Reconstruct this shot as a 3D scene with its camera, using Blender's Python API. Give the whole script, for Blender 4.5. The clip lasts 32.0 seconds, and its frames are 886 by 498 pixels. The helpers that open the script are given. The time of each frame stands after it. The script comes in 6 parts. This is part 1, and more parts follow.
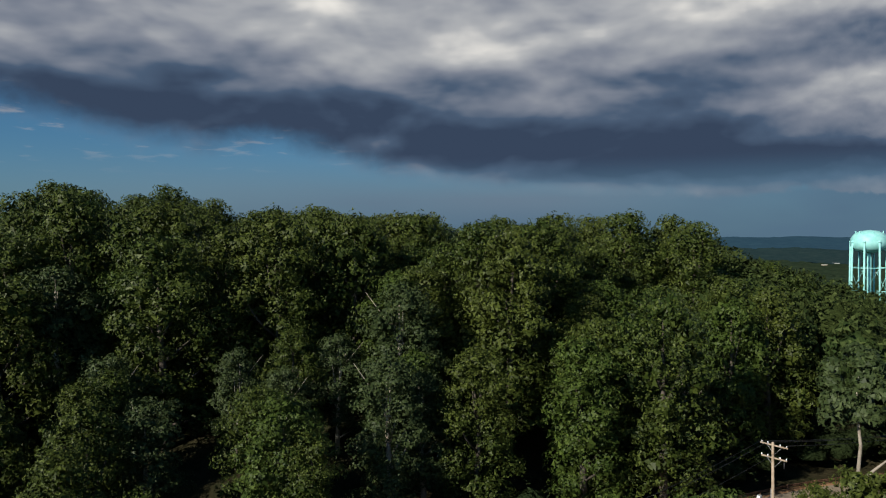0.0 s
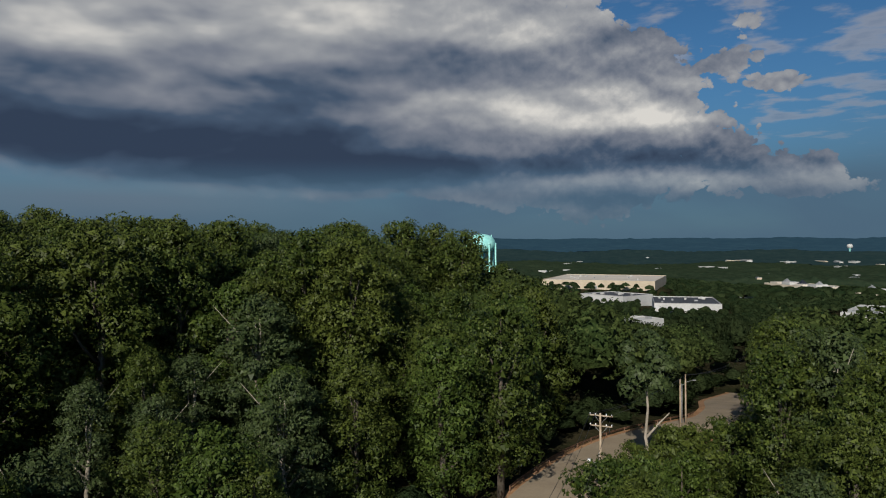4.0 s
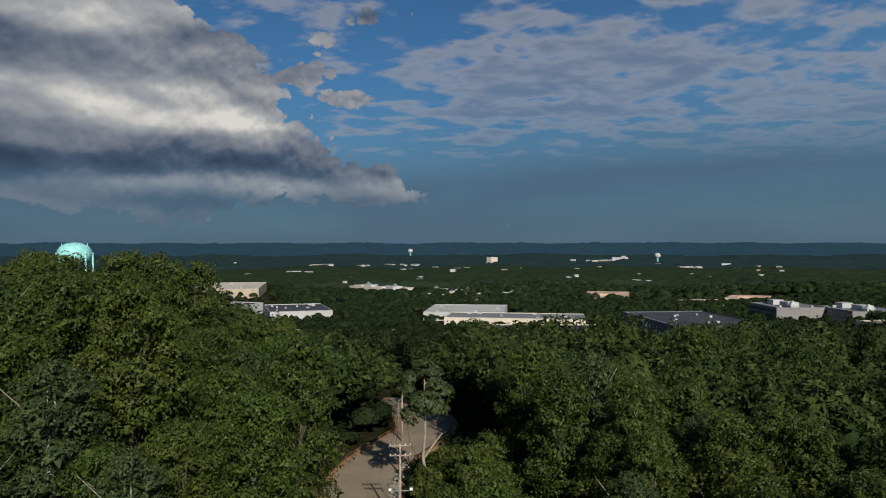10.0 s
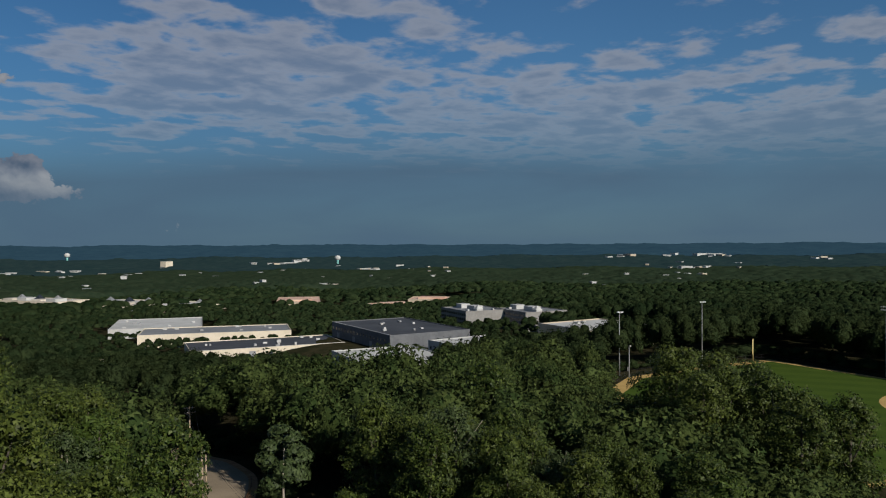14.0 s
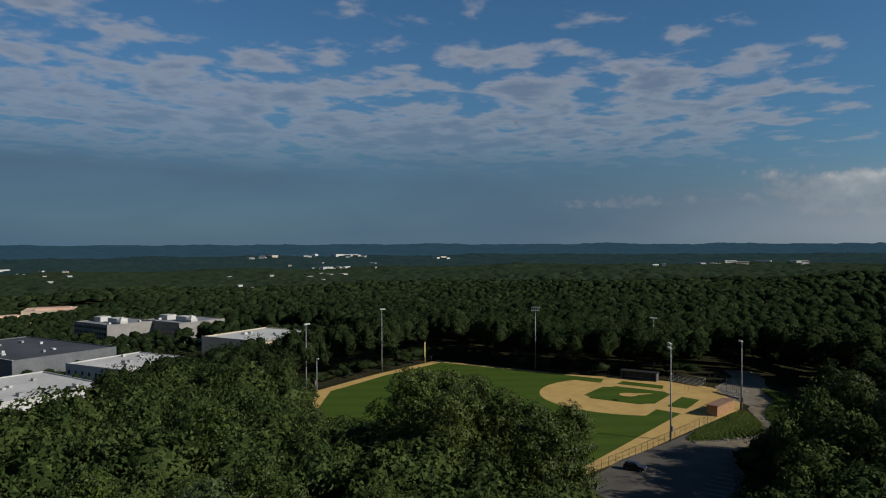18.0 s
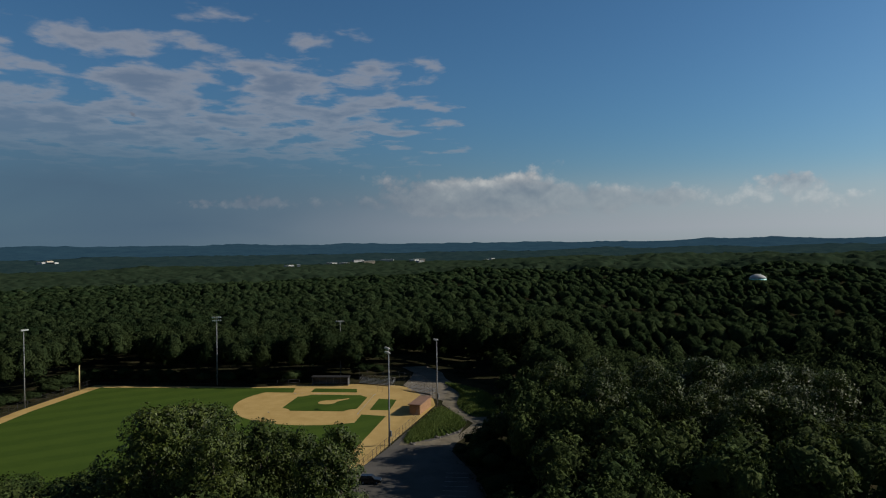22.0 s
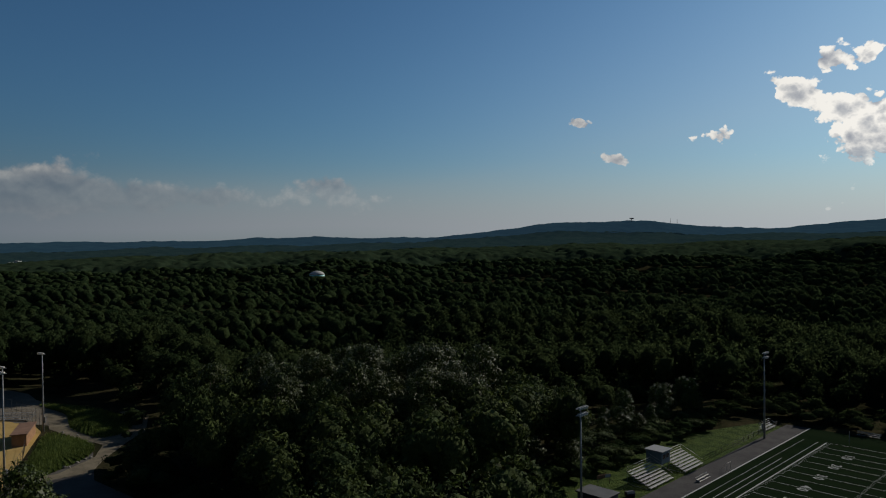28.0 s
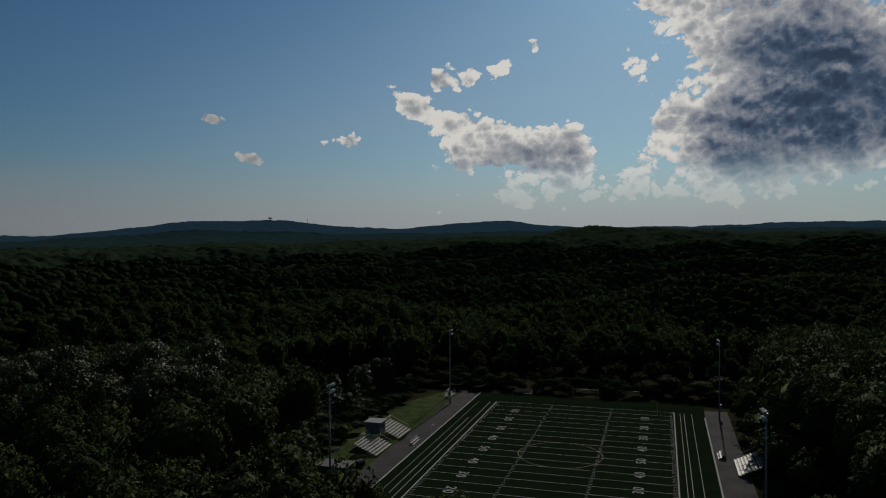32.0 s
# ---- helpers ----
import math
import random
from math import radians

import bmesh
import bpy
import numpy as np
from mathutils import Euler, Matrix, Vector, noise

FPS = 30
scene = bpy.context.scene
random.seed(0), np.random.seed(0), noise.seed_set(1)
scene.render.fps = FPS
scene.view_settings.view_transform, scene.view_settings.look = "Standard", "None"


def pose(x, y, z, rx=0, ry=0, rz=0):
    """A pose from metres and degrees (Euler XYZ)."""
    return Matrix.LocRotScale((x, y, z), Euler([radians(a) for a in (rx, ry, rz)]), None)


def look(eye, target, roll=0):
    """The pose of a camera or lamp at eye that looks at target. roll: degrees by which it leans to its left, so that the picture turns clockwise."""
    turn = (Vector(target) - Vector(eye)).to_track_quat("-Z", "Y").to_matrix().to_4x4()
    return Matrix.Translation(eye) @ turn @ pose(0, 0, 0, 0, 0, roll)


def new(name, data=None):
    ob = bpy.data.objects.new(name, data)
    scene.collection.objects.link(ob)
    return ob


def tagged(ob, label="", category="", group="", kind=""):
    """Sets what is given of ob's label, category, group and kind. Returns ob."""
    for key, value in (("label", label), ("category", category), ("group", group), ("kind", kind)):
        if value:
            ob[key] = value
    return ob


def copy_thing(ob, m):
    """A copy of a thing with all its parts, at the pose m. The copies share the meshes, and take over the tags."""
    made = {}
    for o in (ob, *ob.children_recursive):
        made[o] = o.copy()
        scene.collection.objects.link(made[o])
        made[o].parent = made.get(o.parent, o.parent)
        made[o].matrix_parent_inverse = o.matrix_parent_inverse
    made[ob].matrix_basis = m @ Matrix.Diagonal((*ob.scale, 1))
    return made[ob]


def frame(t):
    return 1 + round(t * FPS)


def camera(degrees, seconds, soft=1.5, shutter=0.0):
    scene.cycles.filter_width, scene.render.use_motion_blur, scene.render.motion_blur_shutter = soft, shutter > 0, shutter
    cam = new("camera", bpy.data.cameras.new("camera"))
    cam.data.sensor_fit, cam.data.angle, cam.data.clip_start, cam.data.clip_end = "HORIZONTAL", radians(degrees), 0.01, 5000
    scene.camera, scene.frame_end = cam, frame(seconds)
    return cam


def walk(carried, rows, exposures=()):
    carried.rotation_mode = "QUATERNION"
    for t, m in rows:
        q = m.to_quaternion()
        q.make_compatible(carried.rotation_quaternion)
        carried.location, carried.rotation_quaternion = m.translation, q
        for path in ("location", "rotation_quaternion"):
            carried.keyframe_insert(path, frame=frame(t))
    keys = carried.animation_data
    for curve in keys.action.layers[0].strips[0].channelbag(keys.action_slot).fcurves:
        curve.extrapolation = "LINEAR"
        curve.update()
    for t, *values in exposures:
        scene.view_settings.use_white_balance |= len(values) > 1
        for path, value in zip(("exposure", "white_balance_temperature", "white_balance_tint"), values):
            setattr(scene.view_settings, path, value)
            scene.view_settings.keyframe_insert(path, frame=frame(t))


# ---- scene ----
cam = camera(63.02, 32.0, 1.1)
# seconds, place, heading clockwise from +y, pitch, roll
ROWS = [
    (0.0, 19.92, -75.72, 34.35, -224.51, -0.81, -0.17),
    (0.5, 22.66, -74.25, 34.39, -220.79, -0.78, -0.20),
    (1.0, 25.33, -72.63, 34.46, -216.98, -0.77, -0.24),
    (1.5, 27.91, -71.04, 34.57, -213.33, -0.77, -0.28),
    (2.0, 30.51, -69.05, 34.74, -209.52, -0.78, -0.31),
    (2.5, 33.01, -67.12, 34.89, -205.94, -0.79, -0.34),
    (3.0, 35.50, -65.09, 35.08, -202.11, -0.79, -0.35),
    (3.5, 38.10, -63.15, 35.20, -198.46, -0.77, -0.33),
    (5.5, 49.31, -57.32, 35.14, -183.08, -0.69, -0.06),
    (6.0, 51.45, -56.58, 34.96, -179.57, -0.66, -0.12),
    (6.5, 52.92, -56.09, 35.08, -177.15, -0.62, -0.17),
    (7.0, 53.65, -55.89, 35.16, -175.40, -0.61, -0.19),
    (7.5, 53.80, -55.97, 35.37, -174.44, -0.60, -0.17),
    (8.0, 54.73, -56.14, 35.90, -173.33, -0.59, -0.14),
    (8.5, 56.71, -56.47, 36.56, -171.54, -0.57, -0.11),
    (9.0, 59.78, -57.54, 37.63, -168.68, -0.57, -0.08),
    (9.5, 62.51, -58.99, 38.41, -165.65, -0.56, -0.06),
    (10.0, 65.38, -60.69, 39.50, -162.38, -0.51, -0.01),
    (10.5, 67.71, -62.56, 40.42, -159.32, -0.46, 0.05),
    (11.0, 69.80, -65.20, 41.18, -156.04, -0.44, 0.09),
    (11.5, 71.75, -67.59, 41.93, -152.96, -0.42, 0.11),
    (12.0, 73.86, -69.12, 43.25, -149.69, -0.41, 0.10),
    (12.5, 76.74, -69.57, 44.16, -146.59, -0.40, 0.06),
    (13.0, 80.08, -69.80, 45.06, -143.29, -0.40, -0.01),
    (13.5, 83.28, -70.01, 46.35, -140.21, -0.41, -0.09),
    (14.0, 86.23, -70.36, 47.23, -137.12, -0.47, -0.17),
    (14.5, 88.70, -71.55, 48.27, -134.20, -0.54, -0.23),
    (16.5, 87.53, -82.22, 49.69, -119.77, -0.51, -0.06),
    (17.0, 86.13, -85.54, 49.73, -116.23, -0.52, -0.06),
    (17.5, 84.85, -88.39, 50.02, -112.81, -0.49, -0.06),
    (18.0, 83.29, -91.35, 50.08, -109.02, -0.47, -0.06),
    (18.5, 81.72, -94.30, 50.16, -105.25, -0.45, -0.09),
    (19.0, 80.61, -97.13, 50.38, -101.73, -0.44, -0.13),
    (19.5, 79.66, -99.87, 50.65, -98.04, -0.44, -0.18),
    (20.0, 78.55, -102.84, 50.85, -94.51, -0.45, -0.23),
    (20.5, 77.24, -105.68, 51.00, -90.82, -0.46, -0.29),
    (21.0, 75.98, -108.49, 51.12, -87.28, -0.49, -0.34),
    (21.5, 74.15, -110.92, 51.07, -83.79, -0.51, -0.40),
    (22.0, 72.67, -113.82, 50.98, -80.13, -0.52, -0.46),
    (22.5, 71.40, -116.05, 50.94, -76.93, -0.50, -0.51),
    (23.0, 70.73, -117.37, 50.93, -74.76, -0.50, -0.56),
    (23.5, 70.48, -117.72, 50.81, -73.39, -0.53, -0.58),
    (24.0, 69.93, -118.41, 50.63, -72.11, -0.56, -0.58),
    (24.5, 68.74, -119.64, 50.31, -69.95, -0.61, -0.58),
    (25.0, 67.17, -121.67, 50.20, -66.88, -0.67, -0.58),
    (25.5, 65.78, -124.28, 50.36, -63.23, -0.71, -0.58),
    (27.5, 59.05, -133.06, 49.87, -48.73, -0.80, -0.52),
    (28.0, 57.83, -135.61, 49.63, -45.23, -0.81, -0.53),
    (28.5, 56.17, -137.47, 49.24, -41.50, -0.83, -0.52),
    (29.0, 54.46, -138.97, 48.89, -38.05, -0.84, -0.48),
    (29.5, 52.88, -141.08, 48.60, -34.31, -0.85, -0.41),
    (30.0, 51.54, -143.65, 48.50, -30.85, -0.86, -0.35),
    (30.5, 49.98, -146.14, 48.32, -27.09, -0.89, -0.31),
    (31.0, 48.52, -148.87, 48.28, -23.58, -0.93, -0.29),
    (31.5, 46.95, -151.27, 48.12, -19.85, -0.99, -0.30),
    (32.0, 45.73, -153.03, 48.01, -16.87, -1.05, -0.33),
]
EXPOSURES = [(0, 0.25), (2, 0.0), (20, 0.0), (23, -0.12), (25, -0.2), (28, -0.65), (32, -1.2)]
walk(cam, [(t, pose(x, y, z, 90 + p, 0, -h) @ pose(0, 0, 0, 0, 0, r)) for t, x, y, z, h, p, r in ROWS], EXPOSURES)

# ---- world and sun ----
SUN_AZ, SUN_EL = 2.0, 29.0
sun = new("sun", bpy.data.lights.new("sun", "SUN"))
sun.data.energy, sun.data.angle, sun.data.color = 5.0, radians(0.6), (1.0, 0.93, 0.82)
_a, _e = radians(SUN_AZ), radians(SUN_EL)
sun.matrix_world = look((200 * math.sin(_a) * math.cos(_e), 200 * math.cos(_a) * math.cos(_e), 200 * math.sin(_e) + 100), (0, 0, 100))


class Graph:
    """Short names for wiring shader nodes."""

    def __init__(self, tree):
        self.tree = tree

    def node(self, kind, **inputs):
        n = self.tree.nodes.new(kind)
        for key, value in inputs.items():
            self.put(n.inputs[key.replace("_", " ")], value)
        return n

    def put(self, socket, value):
        if isinstance(value, bpy.types.NodeSocket):
            self.tree.links.new(value, socket)
        elif value is not None:
            socket.default_value = value

    def math(self, op, a, b=None, c=None, clamp=False):
        n = self.tree.nodes.new("ShaderNodeMath")
        n.operation, n.use_clamp = op, clamp
        for i, v in enumerate((a, b, c)):
            if v is not None:
                self.put(n.inputs[i], v)
        return n.outputs[0]

    def step(self, v, lo, hi, a=0.0, b=1.0):
        n = self.tree.nodes.new("ShaderNodeMapRange")
        n.interpolation_type = "SMOOTHSTEP"
        for i, x in enumerate((v, lo, hi, a, b)):
            self.put(n.inputs[i], x)
        return n.outputs[0]

    def mix(self, f, a, b):
        n = self.tree.nodes.new("ShaderNodeMix")
        n.data_type = "RGBA"
        for i, v in ((0, f), (6, a), (7, b)):
            if isinstance(v, tuple) and len(v) == 3:
                v = (*v, 1)
            self.put(n.inputs[i], v)
        return n.outputs[2]

    def vec(self, x, y, z):
        n = self.tree.nodes.new("ShaderNodeCombineXYZ")
        for i, v in enumerate((x, y, z)):
            self.put(n.inputs[i], v)
        return n.outputs[0]

    def noise(self, vector, scale, detail=4.0, rough=0.55, warp=0.0):
        n = self.tree.nodes.new("ShaderNodeTexNoise")
        for key, v in (("Vector", vector), ("Scale", scale), ("Detail", detail), ("Roughness", rough), ("Distortion", warp)):
            self.put(n.inputs[key], v)
        return n.outputs[0]


world = bpy.data.worlds.new("world")
scene.world = world
world.use_nodes = True
world.node_tree.nodes.clear()
W = Graph(world.node_tree)
sky = W.node("ShaderNodeTexSky")
sky.sky_type, sky.sun_disc = "NISHITA", False
sky.sun_elevation, sky.sun_rotation = radians(SUN_EL), radians(SUN_AZ)
sky.altitude, sky.air_density, sky.dust_density, sky.ozone_density = 150, 1.0, 0.6, 2.0
direction = W.node("ShaderNodeTexCoord").outputs["Generated"]
_sep = W.node("ShaderNodeSeparateXYZ", Vector=direction)
dx, dy, dz = _sep.outputs
_az = W.math("MULTIPLY", W.math("ARCTAN2", dx, dy), 57.2958)
AZ = W.math("SUBTRACT", _az, W.math("MULTIPLY", W.math("GREATER_THAN", _az, 60.0), 360.0))
EL = W.math("MULTIPLY", W.math("ARCSINE", dz), 57.2958)


def blob(az, el, saz, sel, amp, slope=0.0):
    """A soft oval of the sky, leaning by slope."""
    a = W.math("SUBTRACT", AZ, az)
    e = W.math("SUBTRACT", W.math("SUBTRACT", EL, el), W.math("MULTIPLY", a, slope))
    q = W.math("ADD", W.math("POWER", W.math("ABSOLUTE", W.math("DIVIDE", a, saz)), 2.0), W.math("POWER", W.math("ABSOLUTE", W.math("DIVIDE", e, sel)), 2.0))
    return W.math("MULTIPLY", W.math("EXPONENT", W.math("MULTIPLY", q, -1.0)), amp)


def total(parts):
    s = parts[0]
    for q in parts[1:]:
        s = W.math("ADD", s, q)
    return s


# two layers of cloud: a flat streaky sheet seen in perspective, and heaped cloud
def billow(vector, scale, detail):
    """Rounded heads with sharp creases between them."""
    return W.math("MULTIPLY", W.math("ABSOLUTE", W.math("SUBTRACT", W.noise(vector, scale, detail, 0.5, 0.0), 0.5)), 3.0)


def heads(vector):
    return total([W.math("MULTIPLY", billow(vector, 1.0, 1.0), 0.50), W.math("MULTIPLY", billow(vector, 3.0, 1.0), 0.34), W.math("MULTIPLY", billow(vector, 6.6, 2.0), 0.20), W.math("MULTIPLY", billow(vector, 14.0, 1.0), 0.06)])


_h = W.math("ADD", W.math("MAXIMUM", dz, 0.0), 0.07)
flat = W.vec(W.math("DIVIDE", dx, _h), W.math("DIVIDE", dy, _h), 0.0)
heap = W.vec(W.math("DIVIDE", AZ, 4.6), W.math("DIVIDE", EL, 4.0), 3.0)
heap_up = W.vec(W.math("DIVIDE", W.math("ADD", AZ, 0.2), 4.6), W.math("DIVIDE", W.math("ADD", EL, 0.55), 4.0), 3.0)
long = W.vec(W.math("DIVIDE", AZ, 16.0), W.math("DIVIDE", EL, 4.5), 8.0)
n_flat = W.noise(flat, 0.75, 3.0, 0.5, 0.3)
n_puff = W.noise(flat, 3.3, 5.0, 0.52, 0.15)
n_fine = W.noise(flat, 6.0, 4.0, 0.6, 0.2)
n_soft = W.noise(heap, 0.46, 4.0, 0.5, 0.2)
n_soft_up = W.noise(heap_up, 0.46, 4.0, 0.5, 0.2)
n_head = heads(heap)
n_head_up = heads(heap_up)
n_big = W.noise(long, 1.0, 3.0, 0.5, 0.4)
bank = W.vec(W.math("DIVIDE", AZ, 8.0), W.math("DIVIDE", EL, 3.6), 5.0)
bank_up = W.vec(W.math("DIVIDE", AZ, 8.0), W.math("DIVIDE", W.math("ADD", EL, 1.0), 3.6), 5.0)
n_bank, n_bank_up = W.noise(bank, 1.0, 3.5, 0.45, 0.15), W.noise(bank_up, 1.0, 3.5, 0.45, 0.15)
sheet_bias = total([blob(-126, 11.0, 30, 3.2, 0.13, 0.02), blob(-88, 10.5, 15, 3.4, 0.13, 0.03), blob(-112, 7.8, 24, 2.0, 0.14), blob(-128, 16.5, 30, 4.0, 0.025), blob(-150, 14, 14, 5, 0.10),
                    blob(-30, 12, 30, 30, -0.5), blob(-66, 18, 14, 9, -0.25), blob(-160, 12.5, 11, 5, 0.085), blob(-176, 18, 12, 4, 0.06)])
sheet_v = W.math("ADD", W.math("ADD", W.math("MULTIPLY", n_flat, 0.22), W.math("ADD", W.math("MULTIPLY", n_puff, 0.64), W.math("MULTIPLY", n_fine, 0.14))), sheet_bias)
sheet = W.math("MULTIPLY", W.step(sheet_v, 0.545, 0.645), W.step(EL, 4.2, 8.6))
heap_bias = total([
    blob(-244, 14, 36, 7.0, 0.75), blob(-208, 11, 20, 6.5, 0.65), blob(-207, 19, 20, 5.0, 0.5), blob(-210, 6.2, 16, 2.2, 0.45, -0.03),
    blob(-190, 8.0, 12, 4.6, 0.52), blob(-182, 4.0, 11, 1.8, 0.52), blob(-186, 6.4, 8, 1.8, 0.25), blob(-178, 9.8, 4.5, 2.8, 0.42), blob(-174, 7.0, 4.0, 2.0, 0.40), blob(-169.5, 5.0, 4.0, 1.8, 0.46), blob(-166.5, 3.6, 4.5, 1.2, 0.32),
    blob(-192, 16.0, 10, 3.6, 0.55), blob(-182.5, 13.6, 4.5, 1.8, 0.32), blob(-179.5, 14.6, 3.0, 1.5, 0.26),
    blob(-173.8, 12.7, 2.9, 1.5, 0.42, 0.15), blob(-169.5, 11.0, 3.4, 0.8, 0.36), blob(-169.8, 17.2, 3.4, 1.5, 0.40), blob(-172.2, 15.6, 1.4, 0.9, 0.36), blob(-163, 10.0, 4.6, 1.2, 0.26, -0.3),
    blob(-77, 4.0, 8, 1.5, 0.46), blob(-64, 3.7, 6, 1.1, 0.42), blob(-95, 3.1, 4.5, 0.9, 0.42), blob(-54, 4.2, 3.4, 1.1, 0.42), blob(-72, 2.8, 30, 1.0, 0.32), blob(-34.6, 8.9, 2.0, 0.6, 0.50, -0.28), blob(-32.5, 6.2, 2.8, 0.7, 0.44, -0.25), blob(-25, 7.4, 2.6, 0.9, 0.36),
    blob(-19.8, 10.6, 3.4, 1.2, 0.50, -0.42), blob(-13.5, 8.4, 4.6, 1.5, 0.44, -0.15), blob(-13.5, 5.6, 6.0, 2.6, 0.40), blob(-8.5, 7.0, 2.2, 2.2, 0.32), blob(-17.3, 11.9, 1.1, 0.9, 0.50), blob(-14.6, 12.2, 1.3, 1.2, 0.52, 0.5), blob(-12.0, 13.2, 1.2, 1.0, 0.52, 0.5), blob(-9.6, 14.5, 0.8, 0.9, 0.52),
    blob(-6.3, 6.4, 1.6, 2.2, 0.44), blob(-2.5, 4.6, 6.5, 2.2, 0.40), blob(0.5, 8.4, 2.2, 1.4, 0.40), blob(4.0, 6.4, 3.6, 2.8, 0.40), blob(9.0, 13.0, 7.8, 6.5, 0.70), blob(11, 6.0, 7, 3.0, 0.42), blob(18, 10, 7, 9, 0.46), blob(1.0, 16.8, 3.0, 2.2, 0.32), blob(-4, 3.0, 16, 1.3, 0.22)])
near_storm = W.step(AZ, -192.0, -215.0)
sunward = W.math("MINIMUM", blob(4, 14, 46, 30, 1.25), 1.0)
rugged = W.math("ADD", blob(-177, 9, 14, 8, 0.45), W.math("SUBTRACT", 1.0, W.math("MULTIPLY", near_storm, 0.55)))
_hv = W.math("ADD", W.math("SUBTRACT", heap_bias, 0.30), W.math("MULTIPLY", rugged, W.math("ADD", W.math("MULTIPLY", W.math("SUBTRACT", n_soft, 0.5), 0.95), W.math("MULTIPLY", W.math("SUBTRACT", n_head, 0.30), W.math("ADD", W.step(AZ, -200.0, -180.0, 0.18, 0.50), W.math("MULTIPLY", sunward, 0.22))))))
hazy = W.math("MAXIMUM", near_storm, blob(-72, 4, 24, 5, 1.0))
heaped = W.step(_hv, W.math("MULTIPLY", hazy, -0.08), W.math("ADD", 0.06, W.math("MULTIPLY", hazy, 0.14)))
# light on the heaps: upper sides towards the sun bright, thick parts grey, and thin edges glow before the sun
crisp = W.step(AZ, -204.0, -172.0, 0.08, 0.42)
edge = W.math("ADD", W.math("MULTIPLY", W.math("SUBTRACT", n_head, n_head_up), crisp), W.math("MULTIPLY", W.math("SUBTRACT", n_soft, n_soft_up), 1.0))
thick = W.step(_hv, 0.04, 0.50)
storm = total([blob(-240, 9.5, 24, 3.0, 0.50, -0.02), blob(-214, 6.8, 17, 2.6, 0.52, -0.05), blob(-194, 5.6, 15, 1.1, 0.42), blob(-205, 10.5, 8, 2.2, 0.22), blob(-180, 2.8, 10, 0.9, 0.32), blob(-230, 18.5, 14, 2.0, -0.12), blob(-178, 6.6, 9, 0.9, 0.22, -0.1),
               blob(-222, 14.4, 5, 1.6, -0.28), blob(-234, 17.6, 3, 1.2, -0.22), blob(-188, 10.2, 9, 1.5, -0.34, -0.1), blob(-178, 9.5, 4, 1.4, -0.25, -0.4), blob(-196, 13.5, 8, 2.2, 0.18), blob(-179, 4.5, 7, 0.7, -0.26), blob(-216, 10.5, 4, 2.0, -0.16),
               blob(-168, 14, 8, 6, 0.02), blob(-198, 17, 14, 4, -0.22), blob(-225, 16, 22, 4, -0.10), blob(-75, 4, 26, 4, -0.12), blob(-55, 4, 9, 3, -0.2)])
layers = W.math("ADD", W.math("MULTIPLY", W.math("SUBTRACT", n_bank, n_bank_up), 0.8), W.math("MULTIPLY", W.math("SUBTRACT", n_bank, 0.5), 0.40))
front_b = total([W.math("ADD", 0.50, W.math("MULTIPLY", W.math("SUBTRACT", n_big, 0.5), 0.45)), layers, W.math("MULTIPLY", edge, W.math("SUBTRACT", 0.8, W.math("MULTIPLY", near_storm, 0.7)))])
front_b = W.math("SUBTRACT", front_b, storm)
back_b = W.math("ADD", W.math("SUBTRACT", 1.0, W.math("MULTIPLY", thick, 0.44)), W.math("SUBTRACT", W.math("MULTIPLY", edge, 2.5), total([blob(10, 13, 6.0, 4.6, 0.46), blob(14, 7.5, 6, 3.0, 0.40), blob(-12.5, 5.2, 4.0, 1.8, 0.14), blob(5.5, 4.8, 4.0, 1.4, 0.22)])))
bright = W.math("ADD", W.math("MULTIPLY", front_b, W.math("SUBTRACT", 1.0, sunward)), W.math("MULTIPLY", back_b, sunward), clamp=True)
ramp = W.node("ShaderNodeValToRGB", Fac=bright)
r = ramp.color_ramp
r.elements[0].position, r.elements[0].color = 0.0, (0.032, 0.050, 0.088, 1)
r.elements[1].position, r.elements[1].color = 1.0, (0.68, 0.66, 0.62, 1)
for at_, col in ((0.22, (0.058, 0.090, 0.145, 1)), (0.48, (0.185, 0.205, 0.25, 1)), (0.75, (0.36, 0.37, 0.385, 1))):
    el_ = r.elements.new(at_)
    el_.color = col
lit = W.node("ShaderNodeVectorMath")
lit.operation = "SCALE"
W.put(lit.inputs[0], ramp.outputs[0])
W.put(lit.inputs["Scale"], W.math("ADD", 1.0, W.math("MULTIPLY", sunward, 0.48)))
sheet_col = W.mix(W.step(sheet_v, 0.60, 0.76), (0.32, 0.325, 0.355), (0.165, 0.19, 0.245))
# rain veil and haze towards the horizon
veil = W.math("MINIMUM", total([blob(-140, 3.0, 34, 6.5, 1.1), blob(-190, 0.5, 36, 4.6, 1.2), blob(-98, 2.5, 24, 6.0, 0.75), blob(-235, 2.0, 30, 3.6, 0.8)]), 1.0)
veil = W.math("MULTIPLY", veil, W.math("ADD", 0.75, W.math("MULTIPLY", n_big, 0.4)), clamp=True)
haze = W.step(EL, 6.5, 0.3)
blue = W.node("ShaderNodeMixRGB")
blue.blend_type = "MULTIPLY"
W.put(blue.inputs[0], 1.0)
W.put(blue.inputs[1], sky.outputs[0])
W.put(blue.inputs[2], W.mix(W.step(AZ, -125.0, -160.0), (0.031, 0.0535, 0.069), (0.021, 0.040, 0.055)))
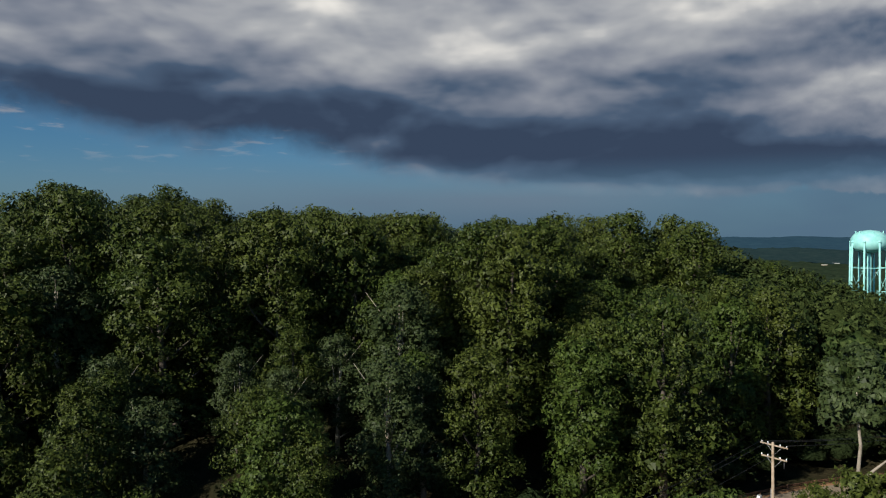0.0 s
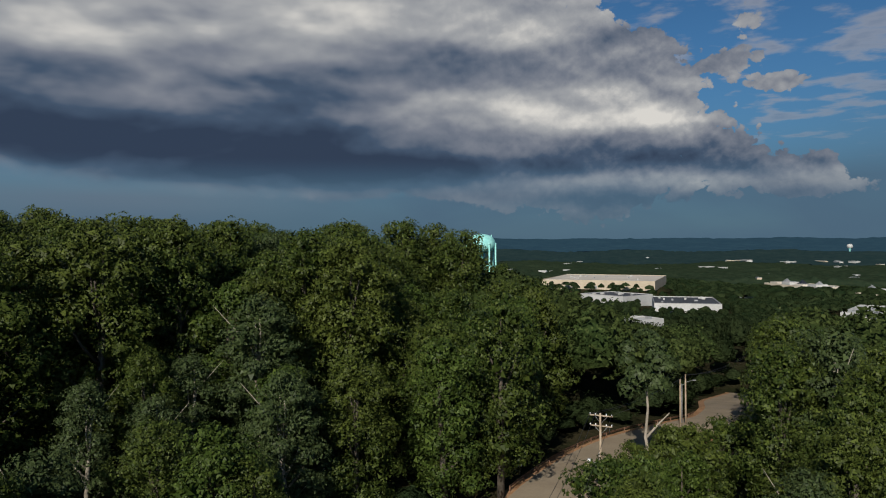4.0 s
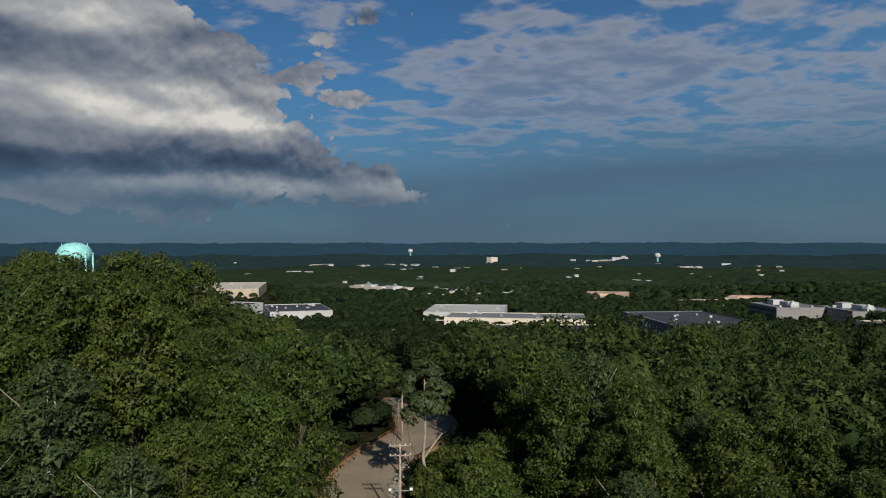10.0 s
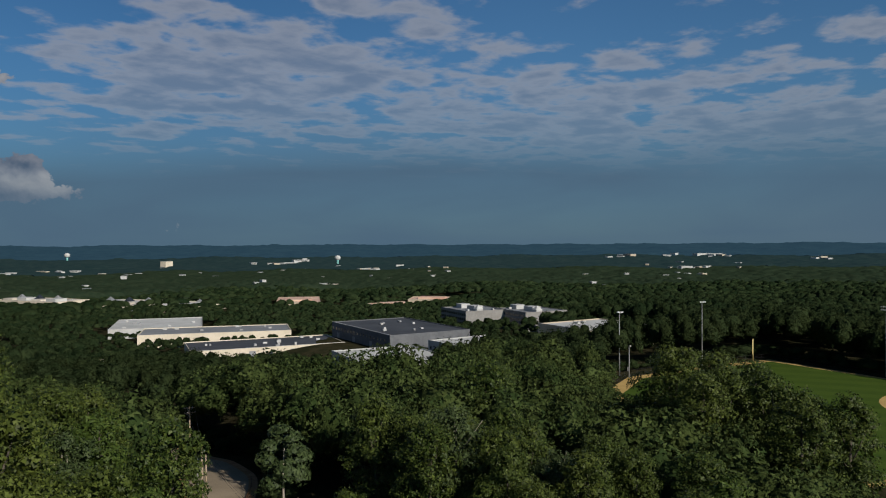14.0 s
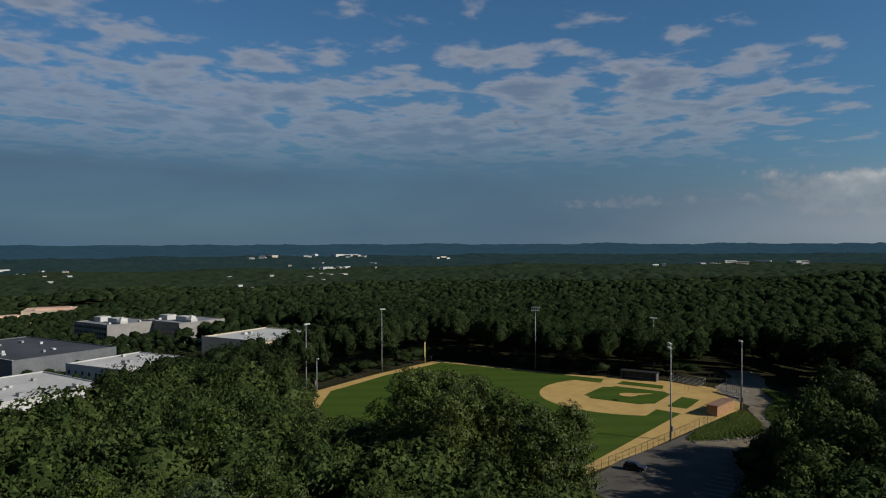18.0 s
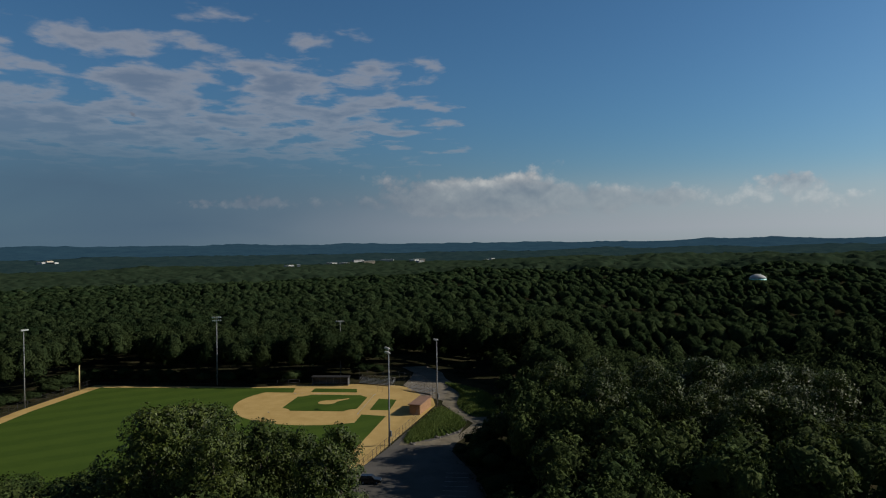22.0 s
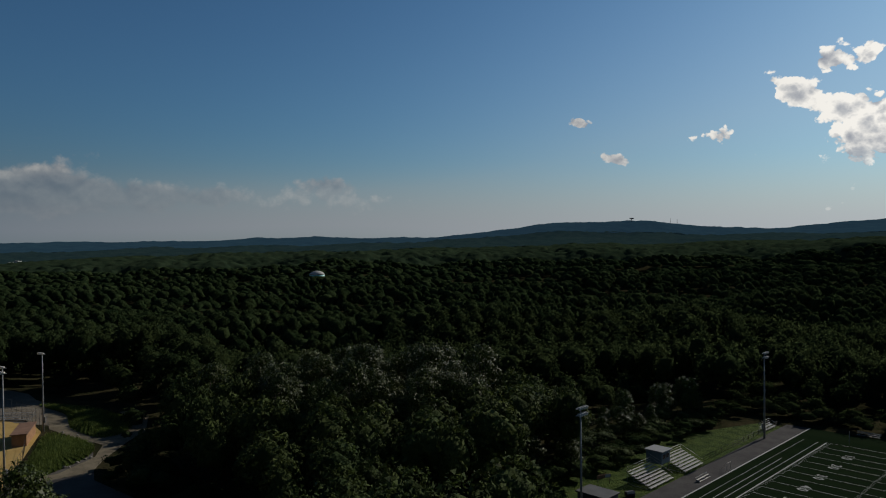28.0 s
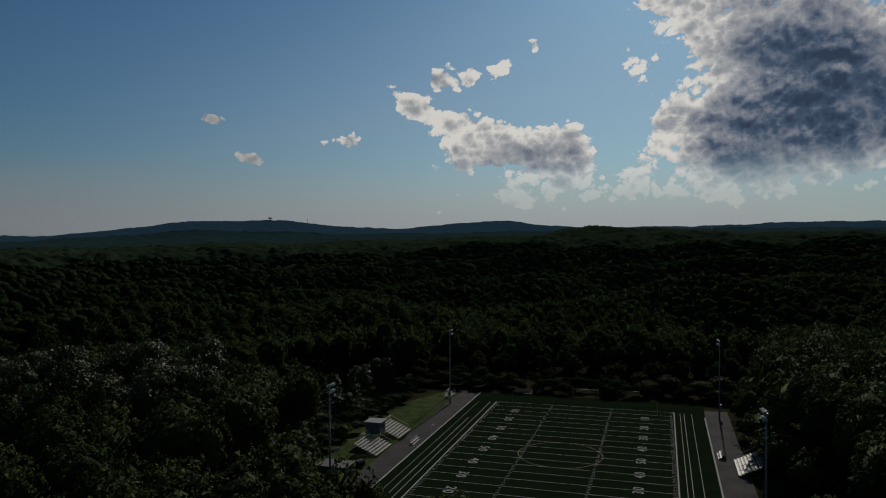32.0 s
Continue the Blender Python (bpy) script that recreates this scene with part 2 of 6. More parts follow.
glow = W.math("MINIMUM", total([blob(-6, 5, 34, 12, 1.25), blob(-66, 2.4, 30, 3.4, 1.05), blob(-88, 1.5, 18, 3, 0.35), blob(-30, 2.5, 16, 5.5, 0.55)]), 1.0)
hazed = W.mix(W.math("MULTIPLY", W.math("ADD", W.math("MULTIPLY", haze, 0.72), 0.30), glow), blue.outputs[0], W.mix(sunward, (0.31, 0.345, 0.385), (0.50, 0.54, 0.56)))
pale = W.mix(W.math("MINIMUM", total([blob(-250, 4.5, 26, 3.4, 0.85), blob(-216, 3.2, 12, 1.6, 0.5)]), 1.0), (0.070, 0.124, 0.190), (0.135, 0.18, 0.235))
veiled = W.mix(W.math("MULTIPLY", veil, 0.94), hazed, pale)
with_sheet = W.mix(W.math("MULTIPLY", sheet, W.math("SUBTRACT", 0.66, W.math("MULTIPLY", veil, 0.55))), veiled, sheet_col)
with_heap = W.mix(W.math("MULTIPLY", heaped, W.math("SUBTRACT", 1.0, W.math("MULTIPLY", W.step(EL, 6.5, 2.5), W.math("ADD", W.step(AZ, -110.0, -95.0, 0.0, 0.72), W.step(AZ, -150.0, -165.0, 0.0, 0.62))))), with_sheet, lit.outputs[0])
low = W.step(EL, -0.5, -6.0)
zenith = W.node("ShaderNodeVectorMath")
zenith.operation = "SCALE"
W.put(zenith.inputs[0], with_heap)
W.put(zenith.inputs["Scale"], W.math("MULTIPLY", W.step(EL, 24.0, 60.0, 1.0, 0.65), W.math("ADD", 1.0, blob(-4, 10, 38, 24, 0.45))))
sky_col = W.mix(low, zenith.outputs[0], (0.02, 0.03, 0.02))
back = W.node("ShaderNodeBackground", Color=sky_col, Strength=1.0)
W.tree.links.new(back.outputs[0], W.node("ShaderNodeOutputWorld").inputs[0])

# ---- materials ----
def material(name, build, rough=0.8, metal=0.0, bump=None, spec=0.3):
    """A principled material; build(graph) gives its colour, bump a height and a distance."""
    m = bpy.data.materials.new(name)
    m.use_nodes = True
    g = Graph(m.node_tree)
    p = m.node_tree.nodes["Principled BSDF"]
    p.inputs["Roughness"].default_value, p.inputs["Metallic"].default_value = rough, metal
    p.inputs["Specular IOR Level"].default_value = spec
    c = build(g) if callable(build) else build
    if isinstance(c, tuple) and len(c) == 3:
        c = (*c, 1)
    g.put(p.inputs["Base Color"], c)
    if bump:
        height, dist = bump(g)
        b = g.node("ShaderNodeBump", Height=height, Distance=dist, Strength=1.0)
        g.put(p.inputs["Normal"], b.outputs[0])
    return m


def coords(g):
    return g.node("ShaderNodeNewGeometry").outputs["Position"]


def mottled(a, b, scale, scale2=None, detail=5.0):
    """Two colours mixed by noise at two scales."""
    def build(g):
        v = coords(g)
        n = g.noise(v, scale, detail, 0.6)
        n2 = g.noise(v, scale2 or scale * 9, 3.0, 0.6)
        f = g.math("ADD", g.math("MULTIPLY", n, 0.65), g.math("MULTIPLY", n2, 0.35))
        return g.mix(g.step(f, 0.36, 0.64), a, b)
    return build


def rough_bump(scale, dist):
    return lambda g: (g.noise(coords(g), scale, 4.0, 0.6), dist)


def leaf_material(name, a, b, c, island=True, rough=0.55, spec=0.3, through_light=0.08, mixed_in=0.4, rounded=0.5, ruffled=0.0):
    """Leaves: a to b from tree to tree, c on single leaves; some light comes through."""
    m = bpy.data.materials.new(name)
    m.use_nodes = True
    g = Graph(m.node_tree)
    p = m.node_tree.nodes["Principled BSDF"]
    p.inputs["Roughness"].default_value = rough
    p.inputs["Specular IOR Level"].default_value = spec
    tree_r = g.node("ShaderNodeObjectInfo").outputs["Random"]
    geo = g.node("ShaderNodeNewGeometry")
    big = g.noise(geo.outputs["Position"], 0.09, 2.0, 0.5)
    f = g.math("ADD", g.math("MULTIPLY", tree_r, 0.5), g.math("MULTIPLY", g.step(big, 0.35, 0.65), 0.5))
    col = g.mix(f, a, b)
    if island:
        one = geo.outputs["Random Per Island"]
    else:
        one = g.noise(geo.outputs["Position"], 0.9, 3.0, 0.7)
    col = g.mix(g.math("MULTIPLY", g.step(one, 0.4, 1.0), mixed_in), col, c)
    dim = g.math("ADD", 1.0 - mixed_in / 2, g.math("MULTIPLY", one, mixed_in))
    v = g.node("ShaderNodeHueSaturation", Color=col, Value=dim)
    g.put(p.inputs["Base Color"], v.outputs[0])
    if rounded:
        # leaves take part of the light of the rounded crown that they make up
        at = g.node("ShaderNodeAttribute")
        at.attribute_name = "crown_normal"
        turn = g.node("ShaderNodeVectorTransform", Vector=at.outputs["Vector"])
        turn.vector_type, turn.convert_from, turn.convert_to = "NORMAL", "OBJECT", "WORLD"
        both = g.node("ShaderNodeMix")
        both.data_type = "VECTOR"
        for i_, val in ((0, rounded), (4, geo.outputs["Normal"]), (5, turn.outputs[0])):
            g.put(both.inputs[i_], val)
        unit = g.node("ShaderNodeVectorMath")
        unit.operation = "NORMALIZE"
        g.put(unit.inputs[0], both.outputs[1])
        relief = g.node("ShaderNodeBump", Height=g.noise(geo.outputs["Position"], 0.9, 4.0, 0.65), Distance=ruffled, Strength=1.0, Normal=unit.outputs[0])
        g.put(p.inputs["Normal"], relief.outputs[0] if ruffled else unit.outputs[0])
    tr = g.node("ShaderNodeBsdfTranslucent", Color=v.outputs[0])
    mixed = g.node("ShaderNodeMixShader", Fac=through_light)
    g.tree.links.new(p.outputs[0], mixed.inputs[1])
    g.tree.links.new(tr.outputs[0], mixed.inputs[2])
    g.tree.links.new(mixed.outputs[0], g.tree.nodes["Material Output"].inputs[0])
    return m


LEAF = leaf_material("oak_leaves", (0.020, 0.037, 0.007), (0.043, 0.056, 0.010), (0.080, 0.099, 0.021), rough=0.5, spec=0.12, through_light=0.07, mixed_in=0.55, rounded=0.4)
LEAF_LIGHT = leaf_material("light_leaves", (0.027, 0.048, 0.009), (0.042, 0.064, 0.011), (0.070, 0.096, 0.020), rough=0.5, spec=0.12, through_light=0.08, mixed_in=0.55, rounded=0.4)
LEAF_GREY = leaf_material("grey_leaves", (0.028, 0.044, 0.015), (0.038, 0.055, 0.019), (0.068, 0.088, 0.034), rough=0.5, spec=0.12, through_light=0.08, mixed_in=0.5, rounded=0.4)
LEAF_DRY = leaf_material("dry_leaves", (0.040, 0.036, 0.018), (0.058, 0.046, 0.020), (0.070, 0.058, 0.028), spec=0.05)
LEAF_FAR = leaf_material("far_leaves", (0.018, 0.034, 0.015), (0.038, 0.053, 0.020), (0.052, 0.070, 0.030), rough=0.95, spec=0.0, through_light=0.24, mixed_in=0.35, rounded=0.7, ruffled=2.2)
LEAF_MID = leaf_material("hillside_leaves", (0.021, 0.040, 0.012), (0.047, 0.061, 0.016), (0.066, 0.084, 0.027), rough=0.8, spec=0.05, through_light=0.12, mixed_in=0.55, rounded=0.5, ruffled=0.5)
CANOPY = leaf_material("canopy", (0.015, 0.029, 0.017), (0.031, 0.044, 0.024), (0.044, 0.060, 0.033), island=False, rough=0.9, spec=0.0, through_light=0.05, rounded=0.0)
BARK = material("bark", mottled((0.045, 0.037, 0.029), (0.10, 0.085, 0.068), 1.2), 0.9, bump=rough_bump(6, 0.05))
PALE_BARK = material("pale_bark", mottled((0.20, 0.175, 0.14), (0.34, 0.30, 0.245), 1.0), 0.9, bump=rough_bump(6, 0.03))
FOREST_FLOOR = material("forest_floor", mottled((0.018, 0.021, 0.010), (0.042, 0.036, 0.020), 0.12), 0.95, spec=0.0, bump=rough_bump(0.6, 0.4))
MEADOW = material("meadow", mottled((0.022, 0.042, 0.010), (0.062, 0.088, 0.020), 0.35, 2.2), 0.95, spec=0.03, bump=rough_bump(1.6, 0.6))
ASPHALT = material("asphalt", mottled((0.066, 0.061, 0.054), (0.10, 0.093, 0.083), 0.15, 3.0), 0.95, spec=0.05, bump=rough_bump(8, 0.01))
OLD_ASPHALT = material("old_asphalt", mottled((0.225, 0.18, 0.125), (0.285, 0.232, 0.165), 0.18, 4.0), 0.85, bump=rough_bump(8, 0.01))
WALK = material("track_walk", mottled((0.045, 0.043, 0.044), (0.070, 0.067, 0.066), 0.2, 3.0), 0.95, spec=0.05)
DIRT = material("infield_dirt", mottled((0.35, 0.235, 0.084), (0.425, 0.295, 0.115), 0.2, 2.5), 0.95, spec=0.05, bump=rough_bump(4, 0.02))
GRASS = leaf_material("long_grass", (0.062, 0.098, 0.020), (0.105, 0.140, 0.032), (0.165, 0.200, 0.060), rough=0.7, spec=0.1, through_light=0.3, mixed_in=0.5, rounded=0.0)
PALE_GRAVEL = material("dusty_gravel", mottled((0.115, 0.098, 0.070), (0.185, 0.16, 0.115), 0.3, 3.0), 0.95, spec=0.05, bump=rough_bump(6, 0.03))
GRAVEL = material("gravel_drive", mottled((0.12, 0.105, 0.082), (0.19, 0.165, 0.13), 0.2, 3.0), 0.95, spec=0.05, bump=rough_bump(6, 0.03))
ROAD_DIRT = material("red_dirt", mottled((0.25, 0.13, 0.06), (0.36, 0.21, 0.11), 0.6, 4.0), 0.95, bump=rough_bump(3, 0.05))


def mown(a, b, width, angle):
    """Lawn with mowing stripes."""
    def build(g):
        v = coords(g)
        s = g.node("ShaderNodeSeparateXYZ", Vector=v)
        u = g.math("ADD", g.math("MULTIPLY", s.outputs[0], math.cos(angle)), g.math("MULTIPLY", s.outputs[1], math.sin(angle)))
        w = g.math("SINE", g.math("MULTIPLY", u, math.pi / width))
        f = g.math("ADD", g.step(w, -0.5, 0.5, 0.25, 0.6), g.math("MULTIPLY", g.math("SUBTRACT", g.noise(v, 0.12, 5.0, 0.65), 0.5), 1.1))
        f = g.math("ADD", f, g.math("MULTIPLY", g.math("SUBTRACT", g.noise(v, 3.0, 3.0, 0.7), 0.5), 0.5), clamp=True)
        return g.mix(f, a, b)
    return build


LAWN = material("lawn", mown((0.035, 0.062, 0.010), (0.056, 0.088, 0.014), 5.5, 0.45), 0.95, bump=rough_bump(9, 0.03), spec=0.03)
# Darker than turf itself: the shade over the field is in this base.
SHADED_TURF = material("turf", mown((0.0085, 0.0155, 0.0075), (0.0125, 0.0205, 0.010), 4.57, 1.5708), 0.95, spec=0.0)
LINE = material("line_paint", mottled((0.30, 0.31, 0.30), (0.42, 0.43, 0.42), 2.0), 0.95, spec=0.0)
YELLOW_LINE = material("yellow_line", mottled((0.11, 0.10, 0.04), (0.16, 0.145, 0.06), 2.0), 0.8)
STEEL = material("galvanised_steel", mottled((0.20, 0.205, 0.21), (0.28, 0.285, 0.29), 2.0), 0.6, 0.15)
ALU = material("aluminium", mottled((0.36, 0.35, 0.33), (0.44, 0.43, 0.41), 3.0), 0.65, 0.3)
LAMP_GLASS = material("lamp_glass", (0.75, 0.78, 0.80), 0.15, spec=0.6)
WOOD_POLE = material("weathered_pole", mottled((0.24, 0.18, 0.12), (0.38, 0.31, 0.23), 1.5), 0.9, bump=rough_bump(14, 0.01))
DARK = material("dark_paint", mottled((0.015, 0.015, 0.016), (0.03, 0.03, 0.032), 2.0), 0.6)

def plain(name, a, b, scale=0.4, rough=0.7, metal=0.0, spec=0.3):
    return material(name, mottled(a, b, scale), rough, metal, spec=spec)


WHITE_ROOF = plain("white_roof", (0.36, 0.36, 0.345), (0.47, 0.47, 0.455), 0.05)
GREY_ROOF = plain("grey_roof", (0.14, 0.15, 0.16), (0.20, 0.205, 0.21), 0.05)
BLACK_ROOF = plain("black_roof", (0.035, 0.037, 0.042), (0.06, 0.062, 0.068), 0.05)
RED_ROOF = plain("pinkish_roof", (0.45, 0.26, 0.19), (0.58, 0.42, 0.32), 0.03)
TAN_ROOF = plain("tan_roof", (0.42, 0.38, 0.32), (0.55, 0.50, 0.43), 0.03)
CREAM_WALL = plain("cream_wall", (0.50, 0.44, 0.34), (0.60, 0.53, 0.42), 0.08)
WHITE_WALL = plain("white_wall", (0.34, 0.34, 0.33), (0.44, 0.44, 0.43), 0.08)
GREY_WALL = plain("grey_wall", (0.085, 0.09, 0.10), (0.125, 0.13, 0.14), 0.08)
OFFICE_WALL = plain("office_cladding", (0.17, 0.165, 0.155), (0.23, 0.22, 0.21), 0.08)
TAN_WALL = plain("tan_wall", (0.36, 0.30, 0.22), (0.44, 0.37, 0.28), 0.08)
DARK_WALL = plain("dark_wall", (0.06, 0.06, 0.065), (0.10, 0.10, 0.105), 0.1)
WINDOW = plain("window_glass", (0.015, 0.018, 0.022), (0.03, 0.035, 0.042), 0.2, 0.15, 0.0, 0.6)
AQUA = plain("aqua_paint", (0.22, 0.55, 0.52), (0.32, 0.66, 0.62), 0.25, 0.45)
BRICK_ROOF = plain("brown_roof", (0.15, 0.085, 0.055), (0.22, 0.13, 0.085), 0.5)
BRICK = plain("brown_block", (0.22, 0.12, 0.06), (0.30, 0.17, 0.09), 1.0)
SKY_TILE = plain("blue_grey_board", (0.10, 0.15, 0.18), (0.15, 0.20, 0.23), 0.8)
RUST = plain("rusty_steel", (0.14, 0.075, 0.045), (0.22, 0.125, 0.08), 1.5, 0.8, 0.2)
YELLOW = plain("yellow_paint", (0.42, 0.34, 0.14), (0.50, 0.42, 0.20), 1.0, 0.5)
CAR_BLACK = plain("black_car_paint", (0.010, 0.010, 0.012), (0.018, 0.018, 0.020), 1.0, 0.25, 0.2, 0.5)
TYRE = plain("rubber", (0.012, 0.012, 0.012), (0.02, 0.02, 0.02), 2.0, 0.9)
STONE = plain("stone", (0.10, 0.092, 0.08), (0.20, 0.185, 0.16), 1.2, 0.9)
PALE_STONE = plain("pale_stone", (0.22, 0.20, 0.165), (0.36, 0.33, 0.28), 1.0, 0.9)
# ---- plan of the town ----
MID = np.array((60.0, -100.0))
CLEARINGS = []
PADS = []
PLAN = []


def plan(kind, x0, y0, x1, y1, depth, roof, tall):
    """Sets out a building by its front edge, its depth away from the hill, its roof height and the height of its walls; keeps trees off it."""
    PLAN.append((kind, x0, y0, x1, y1, depth, roof, tall))
    f = Vector((x1 - x0, y1 - y0))
    n = Vector((-f.y, f.x)).normalized()
    mid = Vector(((x0 + x1) / 2, (y0 + y1) / 2))
    if n.dot(mid - Vector(MID)) < 0:
        n = -n
    away = (mid - Vector(MID)).normalized()
    c = mid + n * depth * 0.4
    PADS.append((c.x, c.y, max(f.length, depth) * 0.62 + 14, roof - tall - 1.5, roof))
    steps = max(2, int(f.length / 18))
    for i in range(steps + 1):
        p = Vector((x0, y0)) + f * i / steps
        for d in np.arange(6, depth, 11):
            q = p + n * float(d)
            CLEARINGS.append((q.x, q.y, 10.5))
        q = p - away * 4
        CLEARINGS.append((q.x, q.y, 7))


plan("white_hall", -125, -722, -195, -690, 86, -27, 8)
plan("long_hall", -117, -632, -220, -580, 47, -23, 8)
plan("black_hall", -100, -497, -192, -466, 46, -19, 6)
plan("grey_hall", -205, -500, -187, -412, 58, -9, 8)
plan("near_hall", -130, -390, -115, -337, 46, -10, 7)
plan("near_hall", -194, -385, -188, -345, 44, -10, 6)
plan("office", -317, -507, -305, -466, 38, -6, 13)
plan("office", -341, -470, -331, -428, 40, -6, 13)
plan("beige_hall", -225, -328, -218, -288, 47, 2, 9)
plan("dark_hall", 26, -604, -20, -604, 66, -12, 7)
plan("big_hall", 145, -918, 17, -901, 135, -13, 8)
plan("small_hall", 47, -398, 38, -388, 14, -1, 6)
plan("dark_hall", 85, -701, 49, -673, 40, -13, 7)
plan("red_hall", -455, -1015, -510, -980, 110, -40, 7)
plan("red_hall", -633, -925, -680, -872, 60, -40, 7)
plan("red_hall", -530, -875, -590, -850, 40, -40, 6)
plan("mall", -250, -1225, -310, -1130, 90, -42, 8)
plan("mall", -300, -1110, -345, -1045, 100, -42, 7)
plan("mall", -184, -1440, -240, -1310, 60, -44, 8)
# ground sunk round the domed tank to keep it in the camera's view
PADS.append((-750.0, 430.0, 80.0, -18.0, 1.0))
# ---- mesh helpers ----
def np_mesh(name, verts, faces, mats=(), smooth=False):
    """A mesh from numpy vertices and equal-sided faces."""
    verts, faces = np.asarray(verts, np.float32), np.asarray(faces, np.int32)
    me = bpy.data.meshes.new(name)
    me.vertices.add(len(verts))
    me.vertices.foreach_set("co", verts.ravel())
    k = faces.shape[1]
    me.loops.add(faces.size)
    me.loops.foreach_set("vertex_index", faces.ravel())
    me.polygons.add(len(faces))
    me.polygons.foreach_set("loop_start", np.arange(0, faces.size, k, dtype=np.int32))
    me.update(calc_edges=True)
    if smooth:
        me.polygons.foreach_set("use_smooth", np.ones(len(faces), bool))
    for m in mats:
        me.materials.append(m)
    return me


def part(name, bm, mat, parent=None, label="", at=None):
    """Links a bmesh or a mesh as one object under a thing."""
    if isinstance(bm, bmesh.types.BMesh):
        me = bpy.data.meshes.new(name)
        bm.to_mesh(me)
        bm.free()
    else:
        me = bm
    if mat and not me.materials:
        me.materials.append(mat)
    ob = new(name, me)
    if parent:
        ob.parent = parent
    if at is not None:
        ob.matrix_basis = at
    if label:
        tagged(ob, label)
    return ob


def thing(name, label, category, at=None, group="", kind=""):
    ob = new(name)
    ob.empty_display_size = 0.5
    if at is not None:
        ob.matrix_basis = at
    return tagged(ob, label, category, group, kind)


def box(bm, x0, x1, y0, y1, z0, z1, bevel=0.0):
    vs = [bm.verts.new((x, y, z)) for z in (z0, z1) for x, y in ((x0, y0), (x1, y0), (x1, y1), (x0, y1))]
    fs = [(3, 2, 1, 0), (4, 5, 6, 7), (0, 1, 5, 4), (1, 2, 6, 5), (2, 3, 7, 6), (3, 0, 4, 7)]
    made = [bm.faces.new([vs[i] for i in f]) for f in fs]
    if bevel:
        edges = list({e for f in made for e in f.edges})
        bmesh.ops.bevel(bm, geom=edges, offset=bevel, segments=1, affect="EDGES")
    return bm


def boxed(*size, bevel=0.0):
    return box(bmesh.new(), *size, bevel=bevel)


def tube(bm, points, radii, n=8, cap=True):
    """A round tapered tube along points."""
    rings = []
    pts = [Vector(p) for p in points]
    for i, p in enumerate(pts):
        d = (pts[min(i + 1, len(pts) - 1)] - pts[max(i - 1, 0)]).normalized()
        side = d.orthogonal().normalized() if abs(d.z) < 0.99 else Vector((1, 0, 0))
        if abs(d.z) < 0.99:
            side = d.cross(Vector((0, 0, 1))).normalized()
        up = d.cross(side).normalized()
        rr = radii[i] if isinstance(radii, (list, tuple)) else radii
        rings.append([bm.verts.new(p + side * math.cos(2 * math.pi * k / n) * rr + up * math.sin(2 * math.pi * k / n) * rr) for k in range(n)])
    for a, b in zip(rings, rings[1:]):
        for k in range(n):
            f = bm.faces.new((a[k], a[(k + 1) % n], b[(k + 1) % n], b[k]))
            f.smooth = True
    if cap:
        bm.faces.new(rings[0][::-1])
        bm.faces.new(rings[-1])
    return bm


def tubed(points, radii, n=8):
    return tube(bmesh.new(), points, radii, n)


# ---- the lie of the land ----
RING_R = np.array((0, 120, 250, 400, 600, 1000, 1800, 3000, 4000, 4900.0))
RING_AZ = np.array((-260, -225, -180, -150, -120, -90, -60, -30, 0, 30.0))
RING_Z = np.array((
    (3, 4, -4, -14, -24, -40, -55, -40, 0, 30),
    (3, 4, -2, -12, -20, -35, -55, -40, 0, 26),
    (3, 5, -8, -22, -33, -52, -72, -62, -26, 18),
    (3, 2, -8, -24, -34, -47, -66, -60, -22, 20),
    (2, 1, -2, -9, -20, -38, -56, -50, -14, 24),
    (1, 0, -3, -7, -11, -22, -38, -38, -8, 28),
    (1, 0, -3, -8, -11, -13, -14, -10, 12, 34),
    (1, 0, -5, -11, -14, -12, -4, 20, 40, 50),
    (1, 0, -2, -4, -3, 4, 18, 45, 60, 80),
    (2, 2, 2, 4, 8, 14, 25, 45, 60, 80)), float)


def smooth01(v):
    v = np.clip(v, 0, 1)
    return v * v * (3 - 2 * v)


def bell(x, y, cx, cy, sx, sy, turn=0.0):
    c, s = math.cos(turn), math.sin(turn)
    u, v = (x - cx) * c + (y - cy) * s, -(x - cx) * s + (y - cy) * c
    return np.exp(-(u / sx) ** 2 - (v / sy) ** 2)


HOME = np.array((-170.6, -95.2))
E1, E3 = np.array((0.966, -0.259)), np.array((-0.259, -0.966))


def diamond(a, b):
    """A place on the baseball field: a along the first-base line, b along the third-base line."""
    p = HOME + E1 * a + E3 * b
    return float(p[0]), float(p[1])


def to_diamond(x, y):
    return (x - HOME[0]) * E1[0] + (y - HOME[1]) * E1[1], (x - HOME[0]) * E3[0] + (y - HOME[1]) * E3[1]


def polar(az, r):
    """A place at a heading and distance from the middle of the flight."""
    return float(MID[0] + r * math.sin(radians(az))), float(MID[1] + r * math.cos(radians(az)))


